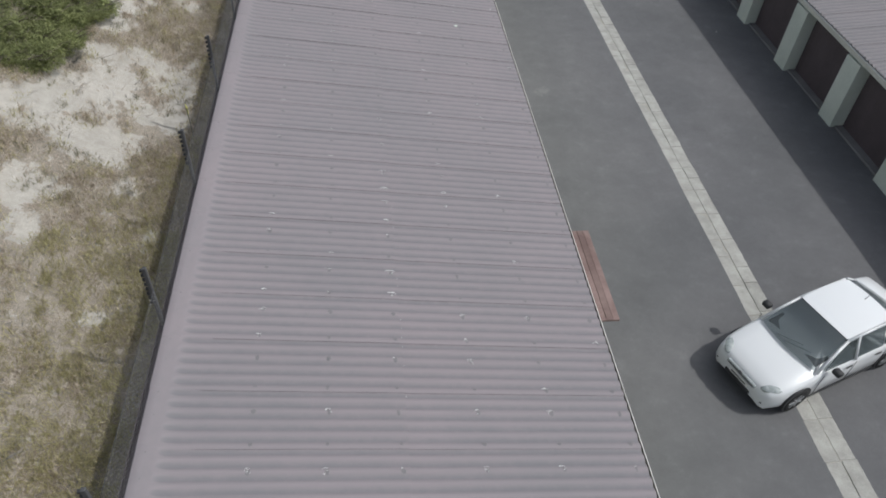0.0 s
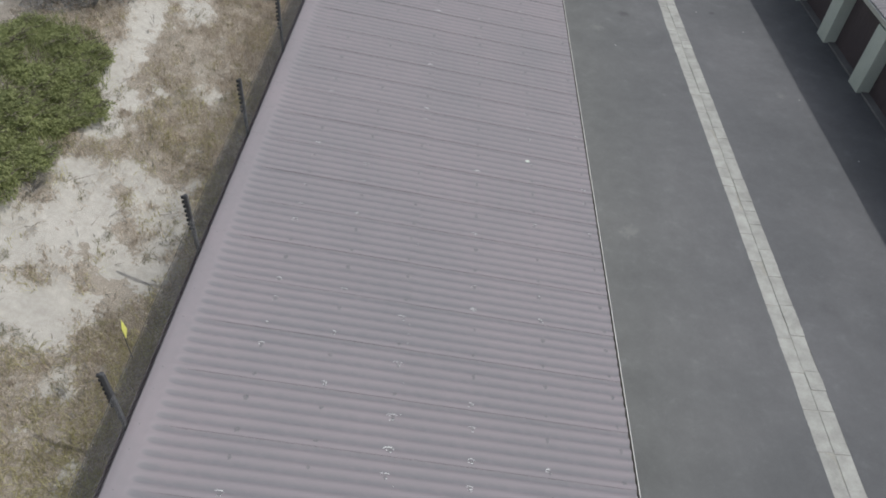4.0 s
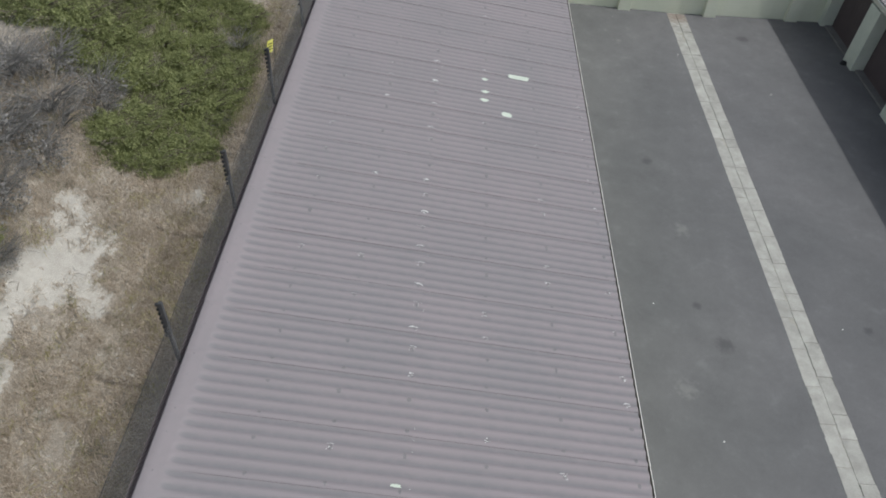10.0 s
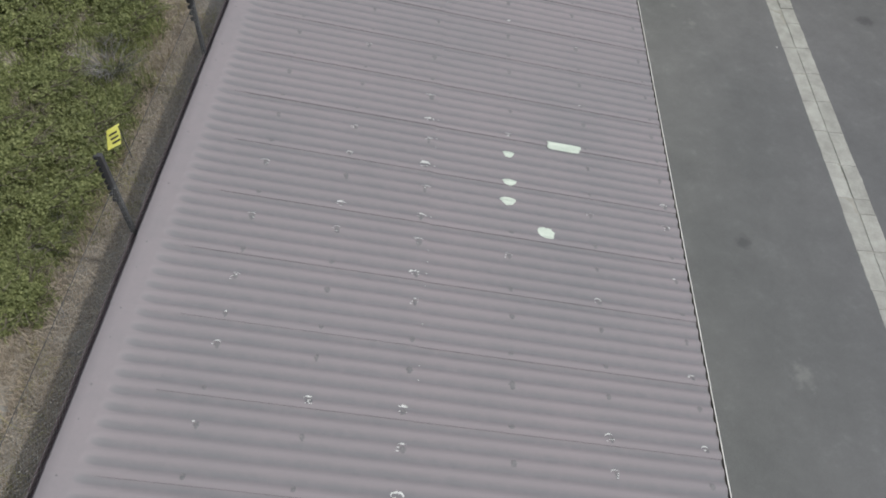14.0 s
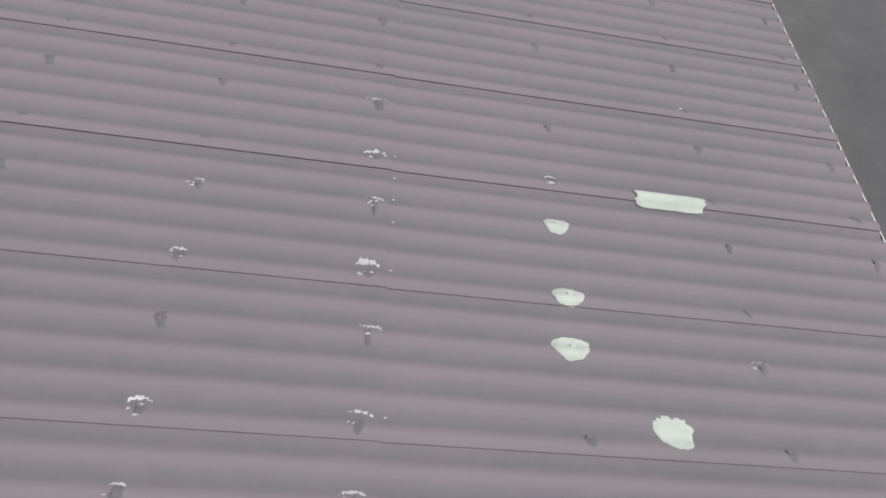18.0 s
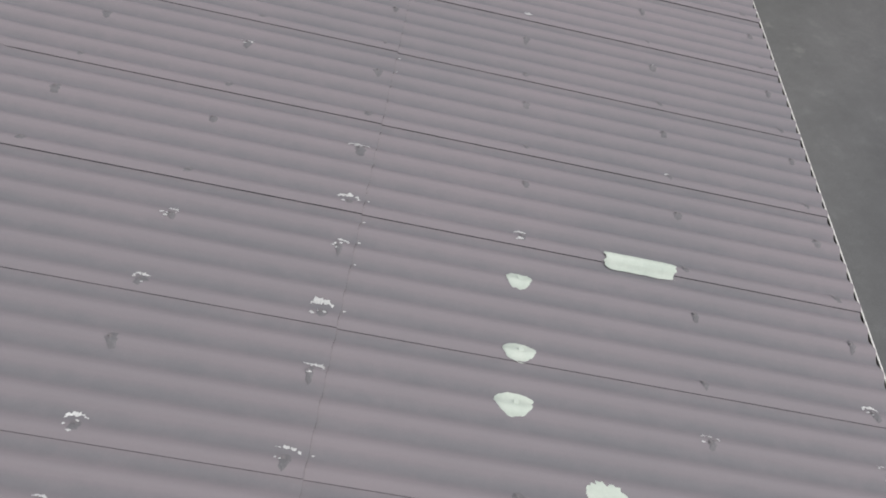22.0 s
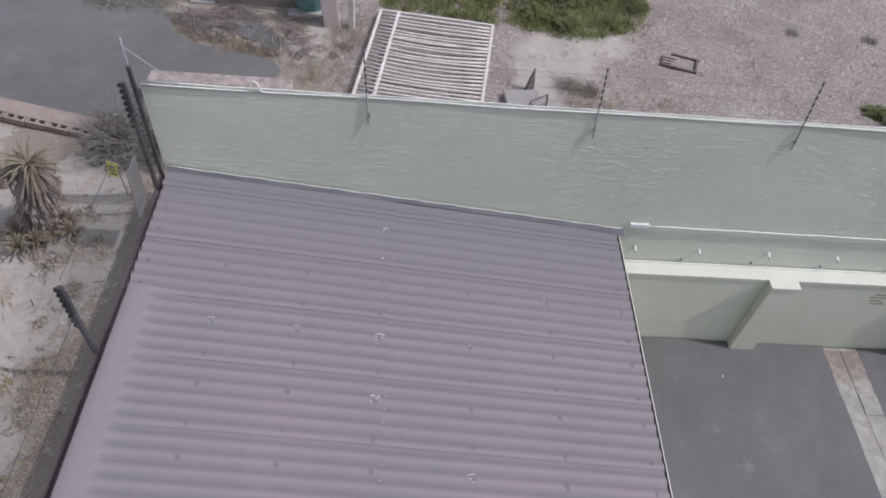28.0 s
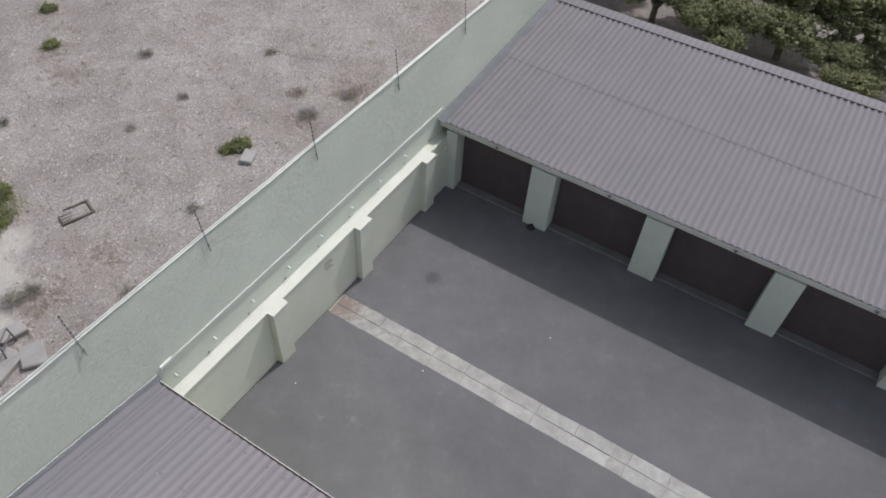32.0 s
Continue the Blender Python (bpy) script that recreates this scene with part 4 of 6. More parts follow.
for i in range(41):
    x = 5.4 + 7.2 * i / 40
    g.append([bm.verts.new((x, yy, right_z(x) + dz + 0.02 * noise.noise((x, 1, 0)))) for yy, dz in ((0.0, 0.03), (0.12, 0.04), (FACE_Y - 0.03, 0.07))])
for a, b in zip(g, g[1:]):
    for i in range(2):
        bm.faces.new((a[i], b[i], b[i + 1], a[i + 1]))
part("wall_flashing", bm, LEAD, roof_e, "dark flashing against the wall", True)

# ---- small things on the left roof ----


def roof_z(x, y):
    """Top of the corrugation of the left roof."""
    if y > lap_line(-1):
        yl = y - LAST_Y
    else:
        y0, s_ = next((q for q in SHEETS if y >= q[0] - 0.046 * q[1]), SHEETS[-1])
        yl = (y - y0) / s_
    lift = 0.0095 * (1 - (yl + 0.046) / (SHEET + 0.096))
    return left_z(x) + AMP * math.cos(2 * math.pi * yl / CORR) + lift + (0.011 if x < -8.05 else 0.0)


ROWS = [-10.2, -9.17, -8.16, -7.0, -5.87, -4.78]
bv, bf = [], []
fv, ff = [], []


def add_ngon(verts, faces, pts):
    b0 = len(verts)
    verts.extend(pts)
    faces.append(tuple(range(b0, b0 + len(pts))))


def add_fleck(x, y, r, seed):
    """A chip of paint: a ragged flat flake lying on the sheet."""
    rr = random.Random(seed)
    n = 7
    ang = [2 * math.pi * (i + 0.6 * rr.random()) / n for i in range(n)]
    rad = [r * (0.35 + 0.65 * rr.random()) for _ in range(n)]
    add_ngon(fv, ff, [(x + 1.7 * q * math.cos(a), y + 0.8 * q * math.sin(a), roof_z(x, y) + 0.006 + 0.02 * 0) for a, q in zip(ang, rad)])


gv, gf = [], []


def add_crescent(x, y, seed):
    """Paint lifted in a ragged, squarish bow round the upper side of a bolt."""
    rr = random.Random(seed)
    big = -8.4 < x < -8.0
    rx, ry = (rr.uniform(0.06, 0.09), rr.uniform(0.04, 0.06)) if big else (rr.uniform(0.035, 0.06), rr.uniform(0.025, 0.045))
    a0, a1 = math.radians(rr.uniform(5, 65)), math.radians(rr.uniform(112, 178))
    if big and rr.random() < 0.06:
        a1 = math.radians(300)
    fat = rr.uniform(0.006, 0.011) * (1.2 if big else 1.0)
    n = 22

    def rim(ang, off):
        c, d = math.cos(ang), math.sin(ang)
        q = (abs(c) ** 2.7 + abs(d) ** 2.7) ** (-1 / 2.7)
        px, py = x + (rx * q + off) * c, y + 0.01 + (ry * q + off) * d
        return (px, py, roof_z(px, py) + 0.0045)

    def depth(i, side):
        v = 0.3 + 0.9 * noise.noise((seed * 90, i * 0.38, 3 + side)) + 1.3 * noise.noise((seed * 40, i * 1.3, 7 + side))
        return fat * max(0.02, v + 0.55 * math.sin(math.pi * i / n))

    for i in range(n):
        if noise.noise((seed * 70, i * 0.33, 1.0)) > 0.3:
            continue
        p = [a0 + (a1 - a0) * (i + e) / n for e in (0, 1)]
        add_ngon(fv, ff, [rim(p[0], -depth(i, 0)), rim(p[1], -depth(i + 1, 0)), rim(p[1], depth(i + 1, 1)), rim(p[0], depth(i, 1))])


def add_grime(x, y, seed):
    """A grey smudge of dirt washed down from a bolt."""
    rr = random.Random(seed)
    ww, hh = rr.uniform(0.022, 0.04), rr.uniform(0.03, 0.055)
    n = 8
    c = (x + 0.012, y - 0.012, 0)
    prev = None
    for j in range(4):
        f = (j + 0.001) / 3
        ring = []
        for i in range(n):
            a = 2 * math.pi * i / n
            k = f * (1 + 0.5 * noise.noise((math.cos(a) * 1.5, math.sin(a) * 1.5, seed * 50)))
            px, py = c[0] + ww * k * math.cos(a), c[1] + hh * k * math.sin(a)
            ring.append((px, py, roof_z(px, py) + (0.0035 if j < 3 else 0.0015)))
        b0 = len(gv)
        gv.extend(ring)
        if prev is not None:
            gf.extend((prev + i, prev + (i + 1) % n, b0 + (i + 1) % n, b0 + i) for i in range(n))
        prev = b0


for k in range(0, 52):
    for x in ROWS:
        for c in (0.25, 3.05):
            y = SHEETS[k][0] + CORR * c * SHEETS[k][1] + 0.012 * (rng.random() - 0.5)
            xx = x + 0.03 * (rng.random() - 0.5)
            if x == -7.0 and any(abs(y - q) < 0.1 for q in (-10.13, -10.66, -11.0)):
                continue
            z0 = roof_z(xx, y)
            for r, h0, h1 in ((0.016, 0.0, 0.004), (0.008, 0.004, 0.011)):
                b0 = len(bv)
                for h in (h0, h1):
                    bv.extend((xx + r * math.cos(i * math.pi / 3), y + r * math.sin(i * math.pi / 3), z0 + h) for i in range(6))
                bf.extend((b0 + i, b0 + (i + 1) % 6, b0 + 6 + (i + 1) % 6, b0 + 6 + i) for i in range(6))
                bf.append(tuple(b0 + 6 + i for i in range(6)))
            add_grime(xx, y, rng.random())
            lap_row = x == -8.16
            if y > -9.3:
                odds = 0.3 if lap_row else 0.1
            elif y > -19:
                odds = 0.85 if lap_row else (0.42 if y > -12.6 else 0.26)
            else:
                odds = (0.3 if lap_row else 0.2) + (0.2 if y < -33 else 0.0) + 0.5 * noise.noise((x * 0.35, y * 0.16, 4.0))
            if rng.random() < odds:
                add_crescent(xx, y, rng.random())
                for q in range(rng.randrange(1, 7)):
                    add_fleck(xx + 0.09 * (rng.random() - 0.5), y - 0.05 + 0.07 * rng.random(), 0.005 + 0.008 * rng.random(), rng.random())
            elif rng.random() < 0.06:
                add_fleck(xx + 0.05 * (rng.random() - 0.5), y + 0.03, 0.014, rng.random())
for k in range(0, 52):     # nail heads along the flat strip of the capping
    for c in (0.5, 2.5, 4.5):
        y = SHEETS[k][0] + CORR * c * SHEETS[k][1]
        x = -11.16 + 0.0085 * (y + 5) + 0.01 * (rng.random() - 0.5)
        z0 = left_z(x) + 0.011 + 0.8 * AMP + 0.028
        b0 = len(gv)
        for h in (-0.012, 0.004):
            gv.extend((x + 0.011 * math.cos(i * math.pi / 3), y + 0.011 * math.sin(i * math.pi / 3), z0 + h) for i in range(6))
        gf.extend((b0 + i, b0 + (i + 1) % 6, b0 + 6 + (i + 1) % 6, b0 + 6 + i) for i in range(6))
        gf.append(tuple(b0 + 6 + i for i in range(6)))
for i in range(11):     # pale broken rims of the bare sheet ends past the capping
    y = -0.35 - CORR * i
    if y > lap_line(1):
        x = HIGH_X - 0.006
        zc = left_z(x) + AMP + 0.014
        w_ = 0.03 + 0.012 * noise.noise((i * 1.7, 0, 0))
        add_ngon(fv, ff, [(x, y - w_, zc - 0.016), (x, y - 0.5 * w_, zc - 0.002), (x, y + 0.5 * w_, zc - 0.002), (x, y + w_, zc - 0.016), (x - 0.012, y + 0.8 * w_, zc - 0.024), (x - 0.012, y - 0.8 * w_, zc - 0.024)])
for k in range(0, 46):     # pale stop-ends along the overlap of the two rows
    for c in range(5):
        if rng.random() < 0.3:
            add_fleck(-8.03, SHEETS[k][0] + CORR * (c + 0.5) * SHEETS[k][1], 0.008, rng.random())
tagged(new("roof_bolts", raw_mesh("roof_bolts", bv, bf, RBOLT)), "small dark bolts with washers on the corrugated roof", "bolts", kind="stuff")
tagged(new("bolt_grime", raw_mesh("bolt_grime", gv, gf, GRIME)), "grey dirt smudges washed round the roof bolts", "grime", kind="stuff")
tagged(new("paint_chips", raw_mesh("paint_chips", fv, ff, FLECK)), "pale chips of lost paint round the roof bolts", "paint chips", kind="stuff")


def roof_patch(name, x0, x1, y0, y1, seed, label, ragged=0.13, bolt=False, spiky=0.0, tilt=0.0):
    """Brushed filler that follows the corrugation, with a ragged rim."""
    rr = random.Random(seed)
    cx, cy, hx, hy = (x0 + x1) / 2, (y0 + y1) / 2, (x1 - x0) / 2, (y1 - y0) / 2
    n, m_ = 44, 5
    long_ = hx > 2 * hy
    verts = [(cx, cy, roof_z(cx, cy) + 0.007)]
    faces = []
    for j in range(1, m_ + 1):
        for i in range(n):
            a = 2 * math.pi * i / n
            sx, sy = math.cos(a), math.sin(a)
            p = 7.0 if long_ else 2.6
            q = (abs(sx) ** p + abs(sy) ** p) ** (-1 / p)
            q *= 1 + (0.07 + spiky * max(0.0, sy)) * noise.noise((math.cos(a) * 9 + seed, math.sin(a) * 9, 3 * seed)) * (j == m_)
            q *= 1 + (ragged * noise.noise((sx * 2.2 + seed, sy * 2.2, seed)) if j == m_ else ragged * 0.6 * noise.noise((sx * 2.2 + seed, sy * 2.2, seed)))
            taper = 1.0 if long_ else 1.0 + 0.22 * sy * q
            x, y = cx + (hx * sx * q * taper + tilt * hy * sy * q) * j / m_, cy + hy * sy * q * j / m_
            verts.append((x, y, roof_z(x, y) + (0.007 if j < m_ else 0.003) + (0.008 if long_ else 0.0)))
    faces += [(0, 1 + i, 1 + (i + 1) % n) for i in range(n)]
    for j in range(m_ - 1):
        faces += [(1 + j * n + i, 1 + (j + 1) * n + i, 1 + (j + 1) * n + (i + 1) % n, 1 + j * n + (i + 1) % n) for i in range(n)]
    ob = new(name, raw_mesh(name, verts, faces, PATCH, True))
    if bolt:
        bx, by = cx + 0.1 * hx, cy + 0.2 * hy
        zb = roof_z(bx, by)
        part("bolt", tube((bx, by, zb), (bx, by, zb + 0.016), 0.019, 0.016, 10), PATCH, ob, "bolt head daubed with filler")
    return tagged(ob, label, "repair patch", "repair patches on the roof")


LBL = "pale green repair patch brushed over a roof bolt"
roof_patch("repair_patch", -7.09, -6.93, -10.2, -10.07, 1.3, LBL, bolt=True)
roof_patch("repair_patch", -7.09, -6.9, -10.73, -10.6, 2.7, LBL, bolt=True)
roof_patch("repair_patch", -7.12, -6.91, -11.08, -10.93, 3.9, LBL, bolt=True)
roof_patch("repair_patch", -6.6, -6.4, -11.56, -11.38, 5.2, "ragged pale green repair patch on the corrugated roof", 0.2, spiky=0.45, tilt=-0.35)
roof_patch("repair_patch", -6.43, -5.94, -9.882, -9.756, 7.4, "long pale green strip of filler along a sheet lap", 0.05)
roof_patch("repair_patch", -8.29, -8.15, -20.48, -20.44, 8.8, "small whitish repair dab on the corrugated roof", 0.35)
roof_patch("repair_patch", -5.96, -5.88, -28.1, -28.06, 9.8, "small whitish repair dab on the corrugated roof", 0.35)

# ---- fence along the high side of the roof ----
POST_Y = [-0.05, -2.75, -5.85, -9.05] + [-12.3 - 3.28 * i for i in range(10)]


def fence_x(y):
    """The fence runs a little askew to the eave, close beside the high edge of the roof."""
    return -11.42 + 0.006 * (y + 2)



def fence_post(y, top, g):
    t = thing("fence_post", "dark steel fence post with toothed insulator strip", "fence post", "fence posts beside the roof", at=(fence_x(y), y, g))
    part("post", box(-0.028, 0.028, -0.028, 0.028, -0.25, top - g, 0.006), STEEL, t)
    for i in range(8):
        z = top - g - 0.05 - 0.095 * i
        part("tooth", box(-0.07, -0.028, -0.02, 0.02, z - 0.024, z + 0.024, 0.004), BLACKP, t)
    return t


for y in POST_Y:
    fence_post(y, 4.64 if y < -1 else 5.18, terrain_z(-11.6, y) - 0.02)
t = thing("corner_post", "dark steel corner post of the fence at the wall end", "fence post", at=(-11.42, 0.24, 2.1))
part("post", box(-0.025, 0.025, -0.025, 0.025, -0.1, 3.1, 0.006), STEEL, t)
for k in range(12):
    zz = 1.45 + 0.13 * k
    part("rung", tube((-0.01, -0.27, zz - 0.05), (-0.01, 0, zz), 0.006, 0.006, 5), STEEL, t)
t = thing("corner_rod", "tall thin pale rod at the wall corner", "rod", at=(-11.47, 0.36, 2.1))
part("rod", tube((0, 0, 0), (0.0, 0.0, 3.42), 0.014, 0.011, 8), PALEPOST, t, smooth=True)
part("stay", tube((0.0, 0.0, 3.3), (0.6, -0.1, 2.85), 0.007, 0.007, 6), PALEPOST, t)


def fence_panel(y0, y1):
    """Diamond mesh between two posts, with line wires."""
    xa, xb = fence_x(y0), fence_x(y1)
    g = min(terrain_z(-11.6, y0), terrain_z(-11.6, y1)) - 0.02
    h, w = (4.2 if y1 < -1 else 4.75) - g, y1 - y0
    verts, faces = [], []
    def wire(a, b, r):
        a, b = Vector(a), Vector(b)
        q = (b - a).to_track_quat("Z", "Y")
        b0 = len(verts)
        for c in (a, b):
            verts.extend(tuple(c + q @ Vector((r * math.cos(i * 2.094), r * math.sin(i * 2.094), 0))) for i in range(3))
        faces.extend((b0 + i, b0 + (i + 1) % 3, b0 + 3 + (i + 1) % 3, b0 + 3 + i) for i in range(3))
    st = 0.078
    for s in (1, -1):
        u = -h
        while u < w:
            # the line from (u, 0) to (u + h, h), cut to the panel
            a, b = max(0.0, u), min(w, u + h)
            if b - a > 0.03:
                pa, pb = (a, a - u), (b, b - u)
                if s < 0:
                    pa, pb = (w - pa[0], pa[1]), (w - pb[0], pb[1])
                wire((0, pa[0], pa[1]), (0, pb[0], pb[1]), 0.0012)
            u += st
    t = thing("fence_mesh", "dark diamond wire mesh fence panel between posts", "fence", "mesh panels beside the roof", at=(xa + 0.035, y0, g), rz=-math.degrees(math.atan2(xb - xa, y1 - y0)))
    ob = new("mesh", raw_mesh("mesh", verts, faces, MESHW))
    ob.parent = t
    for z in (0.03, h * 0.5, h):
        part("line_wire", tube((0.0, 0, z), (0.0, w, z), 0.004 if z == h else 0.0025, None, 5), STEEL, t)


for a, b in zip(POST_Y, POST_Y[1:]):
    fence_panel(b, a)
for y, z, turn in ((-34.55, 4.5, -70), (-21.75, 4.5, -70), (-11.75, 4.4, 52), (-0.82, 4.42, -20)):
    t = thing("warning_sign", "small bent yellow warning plate on the fence", "sign", "warning signs on the fence", at=(fence_x(y) - 0.03, y, z), rz=turn)
    bm = bmesh.new()
    add_box(bm, -0.16, 0.0, -0.004, 0.004, -0.14, 0.12, 0.002)
    for v in bm.verts:
        v.co.x += 0.25 * v.co.z
        v.co.y += 0.9 * (v.co.x + 0.08) ** 2
    part("plate", bm, YELLOW, t)
    part("hanger", tube((0.02, 0.0, 4.0 - z), (0.01, 0.0, 0.1), 0.006, 0.005, 6), STEEL, t)
    for k in range(3):
        part("lettering_bar", box(-0.125, -0.03, -0.009, -0.0045, -0.08 + 0.06 * k, -0.06 + 0.06 * k), BLACKP, t)

t = thing("grey_plate", "pale grey weathered plate tied to the corner fence", "plate", at=(fence_x(-0.5) - 0.03, -0.5, 3.86), rz=0)
bm = box(-0.006, 0.006, -0.19, 0.17, -0.42, 0.36, 0.003)
for v in bm.verts:
    v.co.y += 0.1 * v.co.z
part("plate", bm, SILLC, t)

# ---- small things in the yard ----
t = thing("hose_coil", "coiled black hose on the ground by a pillar", "hose", at=(5.42, -2.98, 0.1))
for k in range(3):
    bm = bmesh.new()
    n, m_ = 18, 6
    R0, r0 = 0.1 - 0.012 * k, 0.016
    ring = [[bm.verts.new(((R0 + r0 * math.cos(b * 2 * math.pi / m_)) * math.cos(a * 2 * math.pi / n), (R0 + r0 * math.cos(b * 2 * math.pi / m_)) * math.sin(a * 2 * math.pi / n), 0.016 + 0.03 * k + r0 * math.sin(b * 2 * math.pi / m_))) for b in range(m_)] for a in range(n)]
    for a in range(n):
        for b in range(m_):
            bm.faces.new((ring[a][b], ring[(a + 1) % n][b], ring[(a + 1) % n][(b + 1) % m_], ring[a][(b + 1) % m_]))
    part("loop", bm, BLACKP, t, smooth=True)
for yy in (-1.6, -4.85, -8.1, -11.3, -14.6):
    t = thing("wall_lamp", "small grey lamp on the pale fascia", "lamp", "lamps over the garage doors", at=(5.5, yy, 2.33))
    part("base", box(-0.03, 0.0, -0.06, 0.06, -0.03, 0.03, 0.006), PALEPOST, t)
    part("shade", tube((-0.03, 0, 0.0), (-0.06, 0, -0.012), 0.024, 0.028, 10), BOLT, t, smooth=True)
scr = random.Random(3)
for i in range(13):
    x, y = scr.uniform(-4.3, 5.0), scr.uniform(-38, -0.6)
    if -0.1 < x < 0.85 or (-2.2 < x < 3.6 and y < -35):
        continue
    zz = 0.1 * (abs(x) / 4.9 if x < 0 else (x - 0.68) / 5.6)
    t = thing("paper_scrap", "tiny pale scrap of litter on the asphalt", "litter", "scraps of litter in the yard", at=(x, y, zz + 0.004), rz=scr.uniform(0, 180))
    bm = bmesh.new()
    add_box(bm, -0.016, 0.016, -0.01, 0.01, 0.0, 0.006, 0.002)
    for v in bm.verts:
        v.co.z += 6 * v.co.x ** 2
    part("scrap", bm, WHITE, t)

# ---- the white car ----


def build_car():
    """A white four-door saloon; nose at x = 0, tail along -x, y to its left."""
    car = thing("car", "white four-door saloon car parked across the drain", "car", at=(-1.27, -38.14, 0.04), rz=19.9 + 180)
    W = 0.5

    def loft(sections, close=False, cap=True):
        b_ = bmesh.new()
        rings = [[b_.verts.new(p) for p in s] for s in sections]
        for a, b in zip(rings, rings[1:]):
            for i in range(len(a) - 1):
                b_.faces.new((a[i], a[i + 1], b[i + 1], b[i]))
        return b_

    st = [(0.07, .52, .28, .50, .55), (0.1, .64, .22, .58, .63), (0.18, .74, .19, .65, .70), (0.42, .815, .19, .72, .79), (0.8, .85, .19, .78, .86), (1.15, .855, .19, .84, .93),
          (1.5, .855, .19, .87, .95), (2.2, .86, .19, .885, .95), (3.0, .86, .19, .90, .96), (3.55, .855, .19, .92, .99), (3.95, .83, .21, .93, 1.01), (4.25, .77, .26, .92, .98), (4.36, .7, .32, .82, .88), (4.4, .6, .4, .6, .62)]
    secs = []
    for s, w, zb, zs, zt in st:
        half = [(w * .93, zb), (w * .99, zb + .1), (w, zb + (zs - zb) * .5), (w * .985, zs - .07), (w * .95, zs - .015), (w * .88, zs + (zt - zs) * .35), (w * .6, zs + (zt - zs) * .82), (w * .3, zt - .004), (0, zt)]
        bow = [0.05 * (1 - (y / w) ** 2) if s < 0.3 else 0.0 for y, z in half]
        pts = [(-(s - bb * 0.0), y, z) for (y, z), bb in zip(half, bow)]
        secs.append(pts + [(x, -y, z) for x, y, z in pts[-2::-1]])
    bm_ = loft(secs)
    bm_.faces.new([bm_.verts[0]] if False else [v for v in list(bm_.verts)[:len(secs[0])]][::-1])
    bm_.faces.new(list(bm_.verts)[-len(secs[0]):] if False else [list(bm_.verts)[i] for i in range(len(bm_.verts) - len(secs[0]), len(bm_.verts))])
    body = part("body", bm_, CARP, car, smooth=True)
    # wheel wells (dark) and wheels
    for s in (0.83, 3.43):
        for side in (1, -1):
            part("wheel_arch", tube((-s, side * 0.80, 0.34), (-s, side * 0.868, 0.34), 0.355, 0.345, 24), BLACKP, car)
            wh = part("wheel", tube((-s, side * 0.70, 0.3), (-s, side * 0.872, 0.3), 0.2, 0.2, 16), BLACKP, car)
            bt = bmesh.new()
            n, prof = 24, ((0.2, 0.69), (0.28, 0.68), (0.3, 0.71), (0.3, 0.85), (0.28, 0.88), (0.2, 0.876))
            rg = [[bt.verts.new((-s + r * math.cos(i * 2 * math.pi / n), side * y, 0.3 + r * math.sin(i * 2 * math.pi / n))) for r, y in prof] for i in range(n)]
            for i in range(n):
                for j in range(len(prof) - 1):
                    bt.faces.new((rg[i][j], rg[i][j + 1], rg[(i + 1) % n][j + 1], rg[(i + 1) % n][j]))
            part("tyre", bt, TYRE, wh, smooth=True)
            br = tube((-s, side * 0.872, 0.3), (-s, side * 0.884, 0.3), 0.06, 0.05, 12)
            for k in range(7):
                a = 2 * math.pi * k / 7
                add_tube(br, (-s, side * 0.876, 0.3), (-s + 0.19 * math.cos(a), side * 0.874, 0.3 + 0.19 * math.sin(a)), 0.022, 0.014, 6)
            part("rim", br, ALLOY, wh)
    # greenhouse: glass ring below, painted roof and posts above
    def ring(s, w, z, bowx=0.0):
        ys = [w, w * .75, w * .4, 0, -w * .4, -w * .75, -w]
        return [(-(s - bowx * (1 - (y / w) ** 2)), y, z + 0.03 * (1 - (y / w) ** 2)) for y in ys]
    part("windscreen", loft([ring(1.13, .69, .93, .1), ring(1.55, .635, 1.22, .07), ring(1.9, .575, 1.4, .04)]), GLASS, car, "tinted windscreen", True)
    part("roof_panel", loft([ring(1.885, .6, 1.408, .04), ring(2.05, .6, 1.435, .02), ring(2.6, .6, 1.455), ring(3.05, .585, 1.44), ring(3.2, .57, 1.41, -.03)]), CARP, car, smooth=True)
    part("rear_window", loft([ring(3.18, .56, 1.4, -.03), ring(3.55, .61, 1.2, -.04), ring(3.85, .65, 1.01, -.06)]), GLASS, car, "dark rear window", True)
    for side in (1, -1):
        def sq(pts, mat, name, th=0.012, label=""):
            b2 = bmesh.new()
            a = [b2.verts.new((-x, side * y, z)) for x, y, z in pts]
            b = [b2.verts.new((-x, side * (y - th), z)) for x, y, z in pts]
            n = len(pts)
            b2.faces.new(a)
            b2.faces.new(b[::-1])
            for i in range(n):
                b2.faces.new((a[i], a[(i + 1) % n], b[(i + 1) % n], b[i]))
            return part(name, b2, mat, car, label)
        sq([(1.35, .80, .92), (2.12, .815, .93), (2.15, .628, 1.36), (1.92, .62, 1.345)], GLASS, "side_window")
        sq([(2.22, .815, .93), (2.95, .815, .94), (3.0, .63, 1.34), (2.24, .63, 1.36)], GLASS, "side_window")
        sq([(3.0, .81, .94), (3.3, .79, .96), (3.12, .63, 1.33)], GLASS, "quarter_window")
